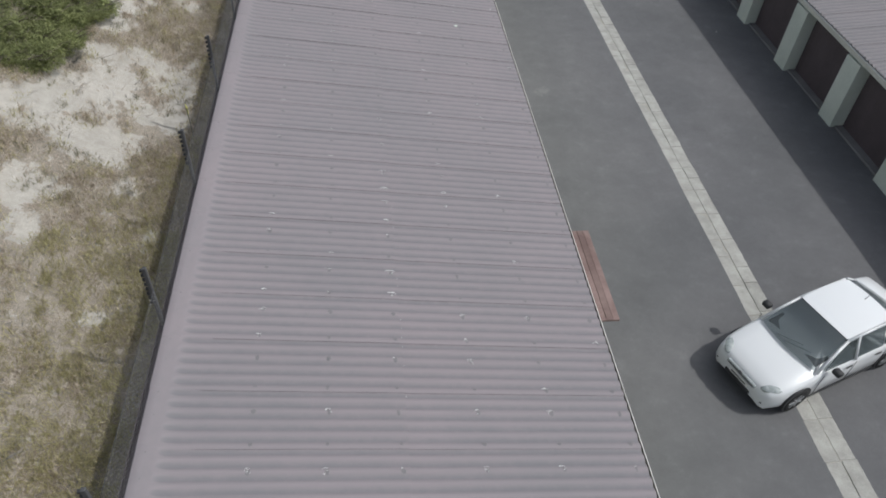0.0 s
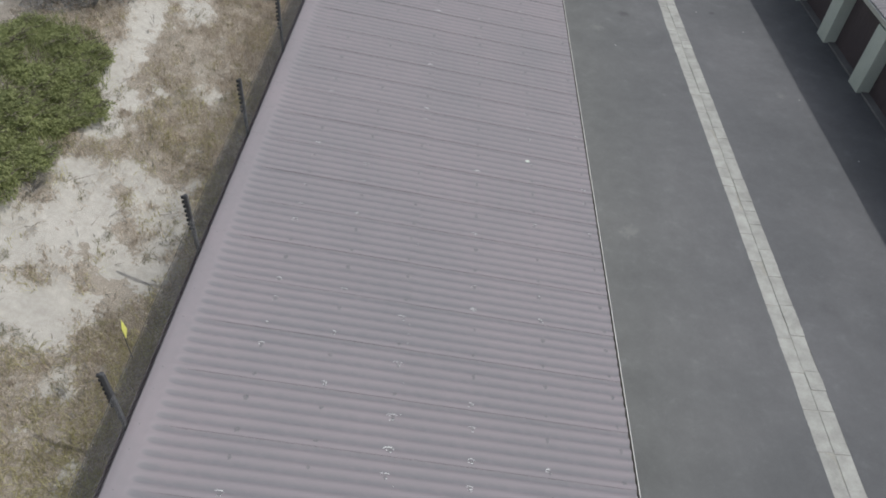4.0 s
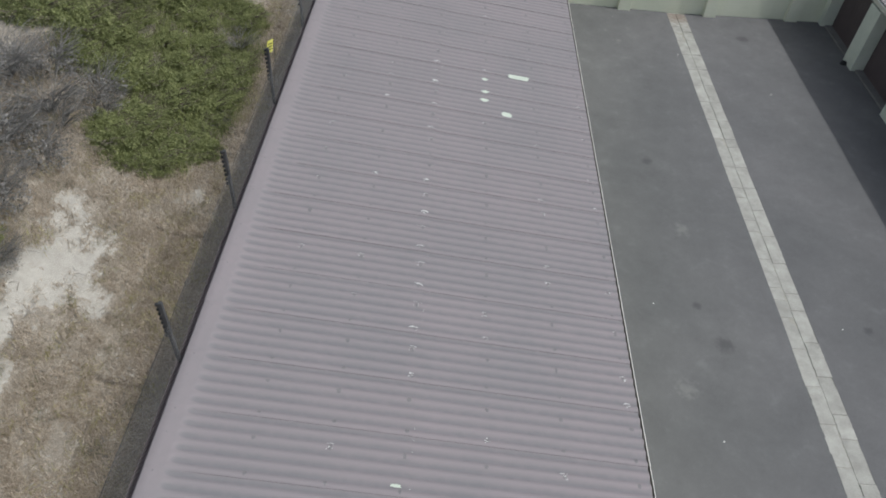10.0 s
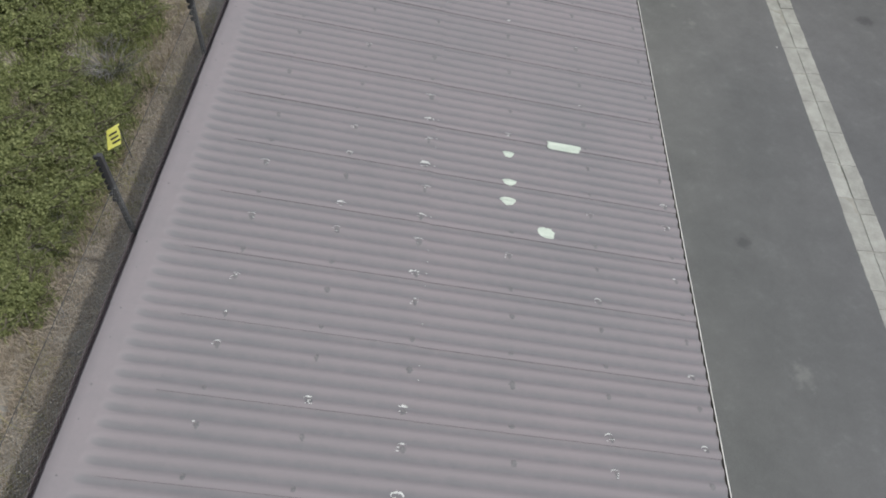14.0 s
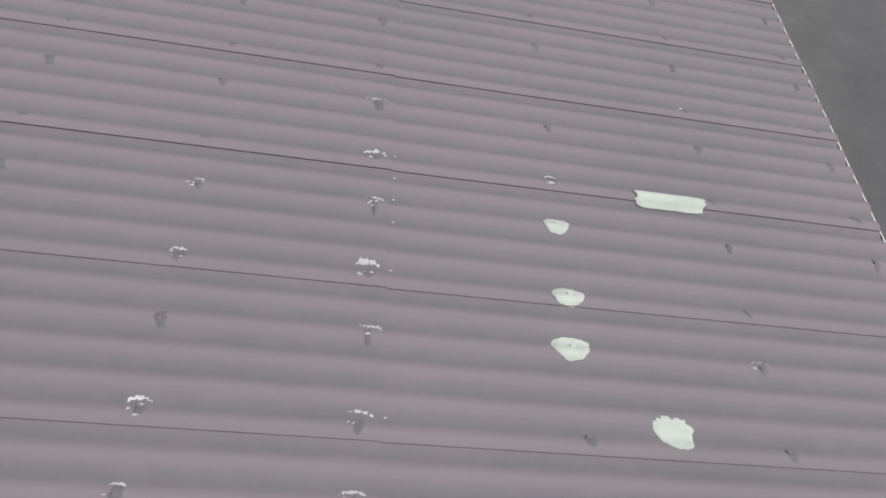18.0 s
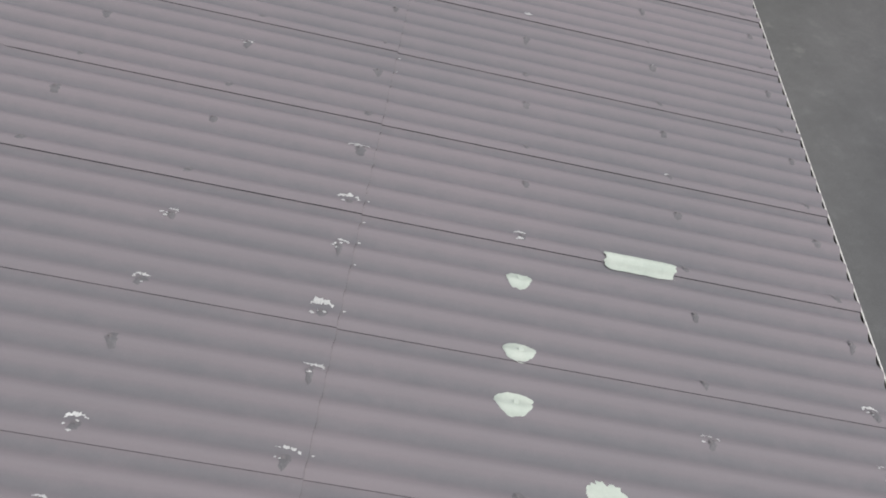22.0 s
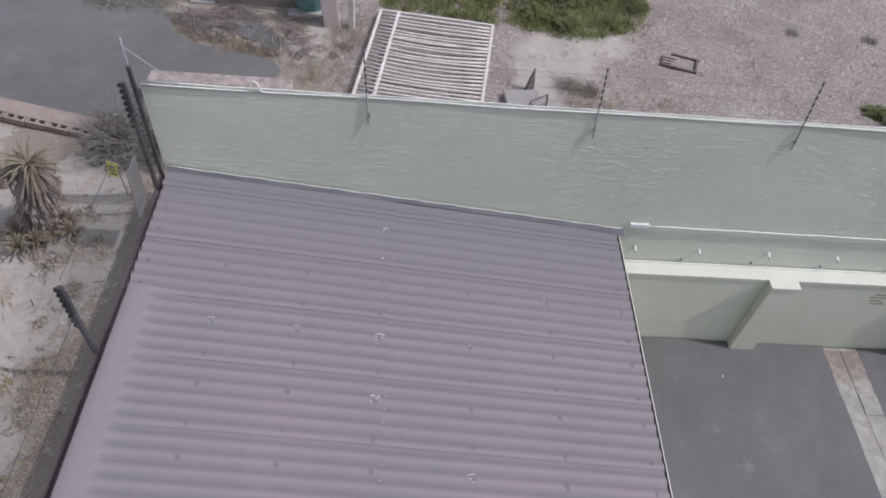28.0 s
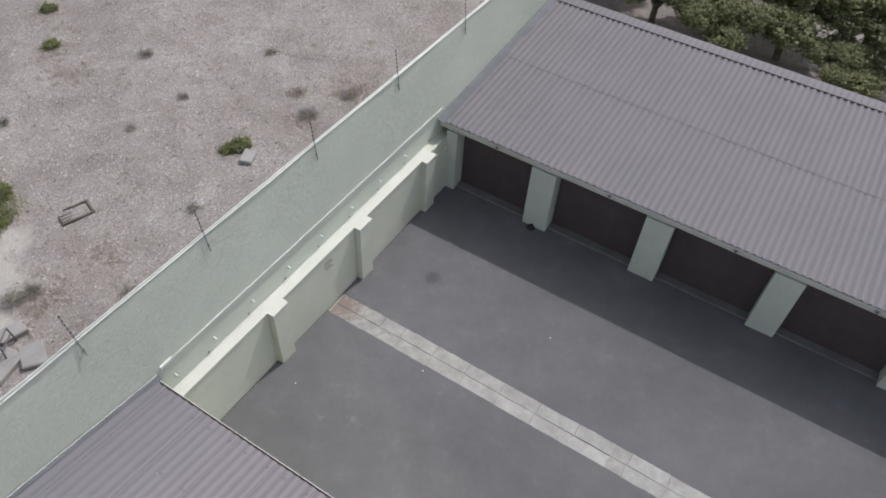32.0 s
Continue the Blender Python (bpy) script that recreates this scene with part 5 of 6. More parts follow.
        for a, b in (((-1.16, .755, .90), (-1.93, .615, 1.4)), ((-2.17, .822, .9), (-2.2, .625, 1.4)), ((-3.32, .795, .93), (-3.1, .62, 1.4)), ((-3.85, .72, .97), (-3.2, .6, 1.41))):
            bp = bmesh.new()
            add_tube(bp, (a[0], side * a[1], a[2]), (b[0], side * b[1], b[2]), 0.034, 0.028, 8)
            part("roof_post", bp, CARP, car, smooth=True)
        part("roof_rail", tube((-1.9, side * .62, 1.4), (-3.15, side * .61, 1.405), 0.03, 0.03, 8), CARP, car, smooth=True)
        mir = bmesh.new()
        add_box(mir, -1.56, -1.4, min(side * .86, side * 1.04), max(side * .86, side * 1.04), .93, 1.06, 0.03)
        m1 = part("side_mirror", mir, BLACKP, car, "black side mirror", True)
        hl = bmesh.new()
        bmesh.ops.create_icosphere(hl, subdivisions=2, radius=1.0)
        for v in hl.verts:
            v.co = Vector((-0.3 + v.co.x * 0.21, side * (0.6 + v.co.y * 0.13 - v.co.x * 0.1), 0.672 + v.co.z * 0.06 - v.co.x * 0.035))
        part("headlight", hl, LAMPG, car, "clear headlight", True)
        tl = box(-4.33, -4.2, side * .66 - .08, side * .66 + .08, .68, .86, .02)
        part("tail_light", tl, WOOD, car, "red tail light")
        for xh in (2.02, 2.86):
            part("door_handle", box(-xh - 0.09, -xh + 0.09, side * .868 - .012, side * .868 + .012, .775, .8, .006), BLACKP, car, "dark door handle")
        for xs in (1.28, 2.18, 3.12):
            part("door_seam", box(-xs - .004, -xs + .004, side * .862 - .004, side * .862 + .004, .3, .88), BLACKP, car)
        part("sill_trim", box(-3.05, -1.2, side * .858 - .01, side * .858 + .01, .2, .25, .004), BLACKP, car)
        seat = box(-2.35, -1.85, side * .36 - .23, side * .36 + .23, .45, .62, .05)
        add_box(seat, -2.45, -2.3, side * .36 - .22, side * .36 + .22, .6, 1.12, .05)
        part("seat", seat, INTERIOR, car)
        part("wiper", tube((-1.12, side * .1 - .2, .955), (-1.3, side * .1 + .3, 1.06), 0.008, 0.006, 5), BLACKP, car)
    part("dashboard", box(-1.7, -1.22, -.66, .66, .72, .93, .05), INTERIOR, car)
    part("grille", box(-0.13, -0.045, -.38, .38, .535, .615, .015), LAMPG, car, "grey slatted front grille")
    for zz in (.55, .572, .594):
        part("grille_bar", box(-0.1, -0.04, -.35, .35, zz - .004, zz + .004, .002), BLACKP, car)
    part("badge", tube((-0.05, 0, .60), (-0.032, 0, .60), 0.045, 0.045, 14), INTERIOR, car)
    part("lower_intake", box(-0.12, -0.045, -.34, .34, .3, .37, .01), BLACKP, car)
    for side in (1, -1):
        part("fog_slot", box(-0.14, -0.09, side * .56 - .08, side * .56 + .08, .33, .375, .01), BLACKP, car)
    pl = part("number_plate", box(-0.06, -0.045, -.25, .25, .4, .5, .004), WHITE, car)
    part("plate_bar", box(-0.0445, -0.042, -.2, .2, .43, .47), INTERIOR, pl)
    part("aerial", tube((-2.98, 0, 1.455), (-3.12, 0, 1.56), 0.008, 0.005, 6), BLACKP, car)
    return car


build_car()

# ---- beyond the end wall ----
gz = 2.2


def gate():
    """A white steel gate lying flat: frame and thin bars."""
    g = thing("steel_gate", "white painted steel bar gate lying flat on the ground", "gate", at=(-8.98, 3.53, gz + 0.1), rz=-7)
    L, Wd = 2.4, 2.95
    for x in (0.0, 0.38, L):
        part("frame_rail", box(x - 0.03, x + 0.03, 0, Wd, 0, 0.05, 0.006), GATEW, g)
    for y in (0.0, Wd):
        part("frame_rail", box(0.0, L, y - 0.025, y + 0.025, 0.001, 0.049, 0.006), GATEW, g)
    n = 24
    for i in range(1, n):
        y = Wd * i / n
        sag = -0.13 * math.sin(math.pi * (i + 2) / (n + 4)) + 0.06 * (rng.random() - 0.5)
        ends = [(0.03 + (L - 0.06) * k / 6, y + sag * math.sin(math.pi * k / 6), 0.02 + 0.02 * math.sin(math.pi * k / 6)) for k in range(7)]
        rope("bar", ends, 0.022, GATEW, g)
    part("brace", tube((0.38, 2.05, 0.045), (L, 2.0, 0.045), 0.02, 0.02, 6), GATEW, g)
    return g


gate()
kerb = thing("low_wall", "low weathered pinkish brick wall beyond the yard", "low wall", at=(-11.3, 3.27, gz - 0.2))
part("coping", box(-1.25, 1.27, -0.14, 0.16, 0.66, 0.72, 0.015), worn("mossy_coping", (0.24, 0.215, 0.195), (0.43, 0.36, 0.34), 6, 35, 0.9, bumps=0.4), kerb, "coping stained with moss and brick dust")
bm = bmesh.new()
add_box(bm, -1.24, 1.26, -0.12, 0.14, 0, 0.659)
part("core", bm, JOINT, kerb)
brick_me = mesh_of("brick", box(0, 0.215, -0.015, 0.0, 0, 0.065, 0.006), PINKISH)
for r in range(7):
    for i in range(10):
        share("brick", brick_me, kerb, pose(-1.22 + 0.237 * i + 0.1 * (r % 2), -0.121, 0.14 + 0.075 * r))
# side road
bm = bmesh.new()
outline = [(-60, 14.0), (-24, 5.2), (-16.1, 3.25), (-15.0, 2.98), (-13.7, 2.66), (-11.6, 2.75), (-10.6, 3.1), (-10.45, 3.7), (-10.5, 4.08), (-10.42, 4.3), (-10.6, 4.6), (-11.1, 4.76), (-11.46, 4.8), (-11.8, 4.93), (-12.12, 4.98), (-12.5, 5.2), (-12.75, 5.47), (-12.9, 5.85), (-13.21, 6.3), (-13.9, 7.2), (-17, 11), (-30, 24), (-60, 24)]
bm.faces.new([bm.verts.new((x, y, gz + 0.02)) for x, y in outline])
road = part("road", bm, ASPHALT, None)
tagged(road, "grey asphalt side road beyond the wall", "road", kind="structure")
kb = thing("block_edging", "row of hollow grey edging blocks along the road", "edging", at=(-13.6, 2.1, 2.2), rz=-13)
blk_me = bmesh.new()
for x0, x1, y0, y1 in ((0, .38, 0, .04), (0, .38, .12, .16), (0, .04, .04, .12), (.17, .21, .04, .12), (.34, .38, .04, .12)):
    add_box(blk_me, x0, x1, y0, y1, 0, 0.12, 0.004)
BLOCKC = worn("brown_block", (0.25, 0.205, 0.18), (0.34, 0.285, 0.255), 3, 40, 0.9, bumps=0.3)
blk_me = mesh_of("hollow_block", blk_me, BLOCKC)
for i in range(9):
    share("hollow_block", blk_me, kb, pose(-2.9 + 0.4 * i, 0.02 * rng.random(), 0, 0, 0, 2 * (rng.random() - 0.5)))
part("kerb", box(-3.2, 0.8, 0.2, 0.55, -0.1, 0.04, 0.02), BLOCKC, kb)
# log palisade
for i in range(9):
    x = -14.25 - 0.255 * i
    t = thing("palisade_log", "short upright weathered log in a row", "log", "logs of the palisade", at=(x, 0.85 + 0.03 * rng.random(), 2.35))
    h = 0.55 + 0.1 * rng.random()
    part("log", tube((0, 0, -0.2), (0.03 * (rng.random() - 0.5), 0.04 * (rng.random() - 0.5), h), 0.095, 0.085, 12), OLDWOOD, t, smooth=False)
    part("cut_end", tube((0, 0, h - 0.003), (0, 0, h + 0.004), 0.075, 0.07, 12), BARK, t)
# low frame and slab left in the rubble
t = thing("wooden_frame", "broken old wooden frame lying on rubble", "frame", at=(-2.25, 5.6, terrain_z(-2.25, 5.6) + 0.005), rz=-18)
for x0, x1, y0, y1 in ((-.38, .38, -.27, -.215), (-.2, .4, .2, .25), (-.38, -.33, -.215, .08), (.33, .38, -.215, .2)):
    part("rail", box(x0, x1, y0, y1, -0.02, 0.045, 0.006), BARK, t)
for k in range(3):
    part("slat", tube((-.34, -.18 + .12 * k, 0.02), (-.16 + .05 * k, -.16 + .1 * k, 0.03), 0.014, 0.008, 5), BARK, t)
for (x, y, sx, sy, r) in ((-5.75, 3.85, .33, .22, 8), (-5.3, 3.7, .25, .18, -14), (1.5, 3.55, .24, .18, 20), (5.0, 1.9, .4, .3, 30), (-5.9, 3.2, .35, .3, 15), (-5.4, 2.9, .3, .22, 60), (2.9, 2.2, .25, .2, 10)):
    t = thing("broken_slab", "broken grey concrete slab on the rubble", "slab", "broken slabs in the rubble", at=(x, y, terrain_z(x, y)), rz=r)
    bm = bmesh.new()
    add_box(bm, -sx, sx, -sy, sy, -0.05, 0.12, 0.02)
    for v in bm.verts:
        v.co.x += 0.18 * noise.noise((v.co.x * 4, v.co.y * 4, r)) * sx * 2
        v.co.y += 0.18 * noise.noise((v.co.y * 4, v.co.x * 4, r + 9)) * sy * 2
    part("slab", bm, CONC, t)
t = thing("stake", "short pointed grey stake standing in the rubble", "stake", at=(-5.6, 4.2, terrain_z(-5.6, 4.2)))
bm = bmesh.new()
add_tube(bm, (0, 0, -0.05), (0.05, 0.06, 0.5), 0.12, 0.015, 4)
part("stake", bm, OLDWOOD, t)
t = thing("steel_trestle", "thin rusty steel frame leaning by the wall", "frame", at=(-5.55, 3.35, terrain_z(-5.5, 3.3)), rz=35)
for a, b in (((-.25, 0, 0), (-.2, 0, .5)), ((.25, 0, 0), (.2, 0, .5)), ((-.22, 0, .3), (.22, 0, .3)), ((-.2, 0, .5), (.2, 0, .5))):
    part("bar", tube(a, b, 0.018, 0.018, 6), BOLT, t)
# remains of a small hut: hollow-block wall and door post
hut = thing("ruined_wall", "ruined hollow-block wall above weathered brown boards", "ruin", at=(-11.35, 6.45, gz))
for k in range(3):
    part("board", box(-0.75, 1.05, 0.0, 0.04, 0.02 + 0.14 * k, 0.15 + 0.14 * k, 0.006), OLDWOOD, hut)
for r in range(2):
    for i in range(6):
        share("hollow_block", blk_me, hut, pose(-1.2 + 0.4 * i + 0.1 * (r % 2), 0.13, 0.45 + 0.2 * r, 90, 0, 0))
part("footing", box(-1.3, 1.3, 0.0, 0.3, -0.1, 0.03, 0.02), CONC, hut)
post = thing("door_post", "leaning pale plastered post beside the ruin", "post", at=(-9.62, 6.05, gz), rz=8)
bm = box(-0.17, 0.17, -0.12, 0.12, -0.1, 1.3, 0.02)
for v in bm.verts:
    v.co.x -= 0.1 * v.co.z
part("post", bm, PINKISH, post)
post = thing("door_post", "thin white painted post beside the ruin", "post", at=(-9.2, 5.98, gz), rz=-4)
part("post", box(-0.06, 0.06, -0.05, 0.05, -0.1, 1.25, 0.012), GATEW, post)
part("crossbar", tube((0.02, 0, 0.45), (0.34, -0.05, 0.72), 0.02, 0.015, 6), GATEW, post)
# remnant of the old road surface
bm = bmesh.new()
edge_ = [(-11.95, 5.72), (-11.7, 5.95), (-11.4, 6.05), (-11.05, 6.02), (-10.85, 5.75), (-10.5, 5.32), (-10.62, 5.1), (-10.9, 5.12), (-11.2, 5.35), (-11.6, 5.5)]
ring_ = []
for (xa, ya), (xb, yb_) in zip(edge_, edge_[1:] + edge_[:1]):
    for k in range(5):
        f = k / 5
        px, py = xa + (xb - xa) * f, ya + (yb_ - ya) * f
        ring_.append(bm.verts.new((px + 0.1 * noise.noise((px * 6, py * 6, 4)), py + 0.1 * noise.noise((px * 6, py * 6, 9)), 0)))
bm.faces.new(ring_)
for v in bm.verts:
    v.co.z = terrain_z(v.co.x, v.co.y) + 0.02
tagged(part("road", bm, ASPHALT, None), "grey remnant of an old asphalt surface", "road", kind="structure")
basin = bmesh.new()
n = 20
prof = ((0.0, 0.12), (0.2, 0.2), (0.3, 0.52), (0.33, 0.52), (0.31, 0.3), (0.22, 0.02))
rg = [[basin.verts.new((r * 1.25 * math.cos(i * 2 * math.pi / n), r * math.sin(i * 2 * math.pi / n), z)) for r, z in prof] for i in range(n)]
for i in range(n):
    for j in range(len(prof) - 1):
        basin.faces.new((rg[i][j], rg[(i + 1) % n][j], rg[(i + 1) % n][j + 1], rg[i][j + 1]))
bt = thing("old_basin", "discarded pale turquoise basin on the ground", "basin", at=(-10.12, 6.55, gz + 0.02))
TURQ = worn("turquoise_enamel", (0.12, 0.24, 0.25), (0.2, 0.34, 0.34), 4, 30, 0.4, bumps=0.05)
part("bowl", basin, TURQ, bt, smooth=True)
part("plinth", box(-0.45, 0.45, -0.35, 0.35, -0.1, 0.02, 0.02), CONC, bt)

# ---- plants ----
veg = random.Random(11)


def blades(name, spots, mat, label, n=9, h=0.16, w=0.007, lean=0.9, spread=0.09, category="grass"):
    """Tufts of thin bent blades, for what nobody could count."""
    verts, faces = [], []
    for x, y, s in spots:
        z = terrain_z(x, y)
        for _ in range(n):
            a, r = veg.uniform(0, 6.283), spread * s * veg.random() ** 0.5
            bx, by = x + r * math.cos(a), y + r * math.sin(a)
            d, le = veg.uniform(0, 6.283), lean * veg.random()
            hh = h * s * veg.uniform(0.5, 1.2)
            tx, ty = math.cos(d), math.sin(d)
            b0 = len(verts)
            mx_, my_, mz = bx + tx * le * hh * 0.5, by + ty * le * hh * 0.5, z + hh * 0.7 / (1 + 0.5 * le)
            verts += [(bx - ty * w, by + tx * w, z - 0.01), (bx + ty * w, by - tx * w, z - 0.01),
                      (mx_ + ty * w * .8, my_ - tx * w * .8, mz), (mx_ - ty * w * .8, my_ + tx * w * .8, mz),
                      (bx + tx * le * hh * 1.2, by + ty * le * hh * 1.2, z + hh * max(0.15, 0.95 - 0.5 * le))]
            faces += [(b0, b0 + 1, b0 + 2, b0 + 3), (b0 + 3, b0 + 2, b0 + 4)]
    return tagged(new(name, raw_mesh(name, verts, faces, mat)), label, category, kind="stuff")


GREENS = [(-14.4, -10.2, 1.85, 3.9), (-16.25, -17.9, 0.95, 1.9), (-16.05, -28.9, 1.05, 2.9), (-16.6, -8.6, 1.2, 2.6)]


def in_green(x, y, grow=1.0):
    if x < -14.75 and -15.0 < y < -11.9:
        return False
    return any(abs((x - gx) / (rx * grow)) ** 3 + abs((y - gy) / (ry * grow)) ** 3 < 1 for gx, gy, rx, ry in GREENS)


dry, olive = [], []
for _ in range(19000):
    x, y = veg.uniform(-16.4, -11.95), veg.uniform(-44.5, 1.5)
    if in_green(x, y, 0.95):
        continue
    s_ = cover_at(x, y)[0] + 0.55 * (noise.noise((x * 1.1, y * 1.1, 2.0)))
    dens = 0.9 if y > -24 else 0.65
    if y > -7:
        dens = 0.32
    if s_ > 0.3 and veg.random() > 0.06:
        continue
    if noise.noise((x * 0.8, y * 0.8, 7.7)) > 0.25 and y < -24 and veg.random() > 0.3:
        continue
    if veg.random() > dens:
        continue
    p_olive = 0.75 if y < -35.5 else (0.28 if y < -26 else 0.08)
    (olive if veg.random() < p_olive else dry).append((x, y, veg.uniform(0.6, 1.25)))
blades("dry_grass", dry, GRASS_DRY, "short dry straw-coloured grass beside the fence", n=26, h=0.1, w=0.0048, lean=2.2, spread=0.28)
rank = [(veg.uniform(gx - rx, gx + rx), veg.uniform(gy - ry, gy + ry), veg.uniform(0.6, 1.3)) for gx, gy, rx, ry in GREENS for _ in range(int(rx * ry * 200))]
rank = [p for p in rank if in_green(p[0], p[1], 1.0 + 0.12 * noise.noise((p[0], p[1], 0))) and p[0] < -12.42 - 0.2 * noise.noise((p[1] * 1.5, 0, 0))]
rank += [(x_, 6.75 - 0.15 * (x_ + 8.3) + 2.2 * veg.random(), veg.uniform(0.5, 0.9)) for x_ in [veg.uniform(-8.6, -6.1) for _ in range(420)]]
rank += [(x_, 6.15 + 0.25 * abs(x_ + 4.5) ** 1.5 + 2.4 * veg.random(), veg.uniform(0.5, 0.9)) for x_ in [veg.uniform(-5.9, -2.8) for _ in range(520)]]
blades("green_grass", rank, LEAF_GREEN, "rank yellow-green grass and weeds", n=22, h=0.24, w=0.0065, lean=1.1, spread=0.22)
blades("olive_grass", olive, GRASS_OLIVE, "yellow-green coarse grass beside the fence", n=30, h=0.13, w=0.0052, lean=1.8, spread=0.26)


def leaf_clump_mesh(name, seed, rx, ry, rz, count, leaf, mat, up=0.35):
    """A crown of many small folded leaves on an uneven dome, with gaps."""
    rr = random.Random(seed)
    verts, faces = [], []
    made = 0
    while made < count:
        u, v = rr.uniform(-1, 1), rr.uniform(0, 6.283)
        q = math.sqrt(max(0, 1 - u * u))
        d = Vector((q * math.cos(v), q * math.sin(v), abs(u) if up else u))
        k = (0.55 + 0.45 * rr.random() ** 0.5) * (0.82 + 0.34 * noise.noise(d * 2.1 + Vector((seed, 0, 0))) + 0.2 * noise.noise(d * 5 + Vector((0, seed, 0))))
        if noise.noise(d * 3.3 + Vector((seed * 2, 1, 0))) < -0.38:
            made += 0.3
            continue
        c = Vector((d.x * rx * k, d.y * ry * k, d.z * rz * k))
        a1 = Vector((rr.uniform(-1, 1), rr.uniform(-1, 1), rr.uniform(-0.3, 0.9))).normalized()
        a2 = a1.cross(Vector((rr.uniform(-1, 1), rr.uniform(-1, 1), 1))).normalized()
        L_, W_ = leaf * rr.uniform(0.7, 1.4), leaf * 0.36 * rr.uniform(0.7, 1.3)
        b0 = len(verts)
        verts += [tuple(c), tuple(c + a1 * L_ * 0.5 + a2 * W_), tuple(c + a1 * L_), tuple(c + a1 * L_ * 0.5 - a2 * W_)]
        faces += [(b0, b0 + 1, b0 + 2), (b0, b0 + 2, b0 + 3)]
        made += 1
    return raw_mesh(name, verts, faces, mat)


def stems_mesh(name, seed, n, h, spread, r, mat, forks=2):
    rr = random.Random(seed)
    bm_ = bmesh.new()
    for _ in range(n):
        a, le = rr.uniform(0, 6.283), rr.uniform(0.3, 1.0)
        p0 = Vector((0.06 * math.cos(a), 0.06 * math.sin(a), -0.05))
        p1 = p0 + Vector((math.cos(a) * spread * le * 0.5, math.sin(a) * spread * le * 0.5, h * rr.uniform(0.35, 0.6)))
        add_tube(bm_, p0, p1, r, r * 0.7, 4)
        for _f in range(forks):
            b = a + rr.uniform(-0.9, 0.9)
            p2 = p1 + Vector((math.cos(b) * spread * 0.5, math.sin(b) * spread * 0.5, h * rr.uniform(0.1, 0.5))) * rr.uniform(0.5, 1.0)
            add_tube(bm_, p1, p2, r * 0.65, r * 0.35, 3)
            for _g in range(2):
                c = b + rr.uniform(-1.2, 1.2)
                p3 = p2 + Vector((math.cos(c) * spread * 0.3, math.sin(c) * spread * 0.3, h * rr.uniform(0.0, 0.25)))
                add_tube(bm_, p2, p3, r * 0.35, r * 0.2, 3)
    return mesh_of(name, bm_, mat)


green_crowns = [leaf_clump_mesh("crown", 20 + i, 0.62, 0.62, 0.5, 5200, 0.042, LEAF_GREEN) for i in range(4)]
green_stems = [stems_mesh("branchwork", 40 + i, 9, 0.5, 0.6, 0.014, BARK) for i in range(2)]


def shrub(name, x, y, s, crown, stems, label, category, group, zs=1.0):
    t = thing(name, label, category, group, at=(x, y, terrain_z(x, y) - 0.02), rz=veg.uniform(0, 360))
    sc = Matrix.Diagonal((s, s, s * zs, 1))
    if crown is not None:
        share("crown", crown, t, sc)
    if stems is not None:
        share("branchwork", stems, t, sc)
    return t


for gx, gy, rx, ry in GREENS:
    n = int(rx * ry * math.pi * 3.6)
    i = 0
    for _ in range(n * 4):
        if i >= n:
            break
        a, q = veg.uniform(0, 6.283), veg.random() ** 0.5
        x, y = gx + rx * q * math.cos(a), gy + ry * q * math.sin(a)
        if x > -13.0 or not in_green(x, y):
            continue
        i += 1
        shrub("shrub", x, y, veg.uniform(0.75, 1.2), green_crowns[veg.randrange(4)], green_stems[veg.randrange(2)], "low dense bright green shrub on sandy ground", "shrub", "green shrubs beside the fence", veg.uniform(0.6, 1.0))
gs = leaf_clump_mesh("crown", 71, 0.8, 0.8, 0.6, 900, 0.06, LEAF_GREY)
twig = [stems_mesh("branchwork", 80 + i, 34, 0.75, 0.85, 0.013, LEAF_GREY, 3) for i in range(3)]
GREYS = [(-15.55, -20.5, 0.8), (-15.66, -21.9, 0.7), (-15.0, -17.2, 0.6), (-15.6, -13.5, 1.0), (-15.05, -12.5, 0.85), (-15.2, -14.8, 0.8), (-16.0, -25.0, 1.0), (-16.6, -25.3, 1.0), (-15.85, -14.7, 1.0), (-15.3, -13.8, 0.8), (-15.4, -16.1, 0.85), (-14.85, -12.9, 0.6), (-15.9, -16.9, 0.9), (-15.7, -24.2, 0.8), (-16.2, -23.2, 0.9), (-16.2, -15.7, 0.9), (-16.4, -13.0, 1.0), (-15.9, -12.4, 0.9)]
for i, (x, y, s) in enumerate(GREYS):
    shrub("dry_shrub", x, y, s, gs if i % 3 else None, twig[i % 3], "grey leafless twiggy shrub on sand", "shrub", "grey dry shrubs")
for x, y, s in ((-14.95, -30.7, 0.4), (-13.25, -8.5, 0.65), (-13.0, -11.8, 0.4), (-12.95, -20.9, 0.3)):
    shrub("dry_shrub", x, y, s, None, twig[0], "small brown dead shrub on the sand", "shrub", "grey dry shrubs")
dark = leaf_clump_mesh("crown", 91, 0.75, 0.75, 0.8, 1500, 0.045, leaf_mat("dusky_leaves", (0.16, 0.15, 0.135), (0.34, 0.32, 0.285)))
dark_twig = stems_mesh("branchwork", 95, 34, 0.85, 0.7, 0.012, LEAF_GREY, 3)
for x, y, s in ((-12.6, 1.75, 0.95), (-12.25, 1.8, 0.9), (-12.85, 2.1, 0.8)):
    shrub("dusky_bush", x, y, s, dark, dark_twig, "dark dusty bush at the wall corner", "bush", "bushes at the wall corner")

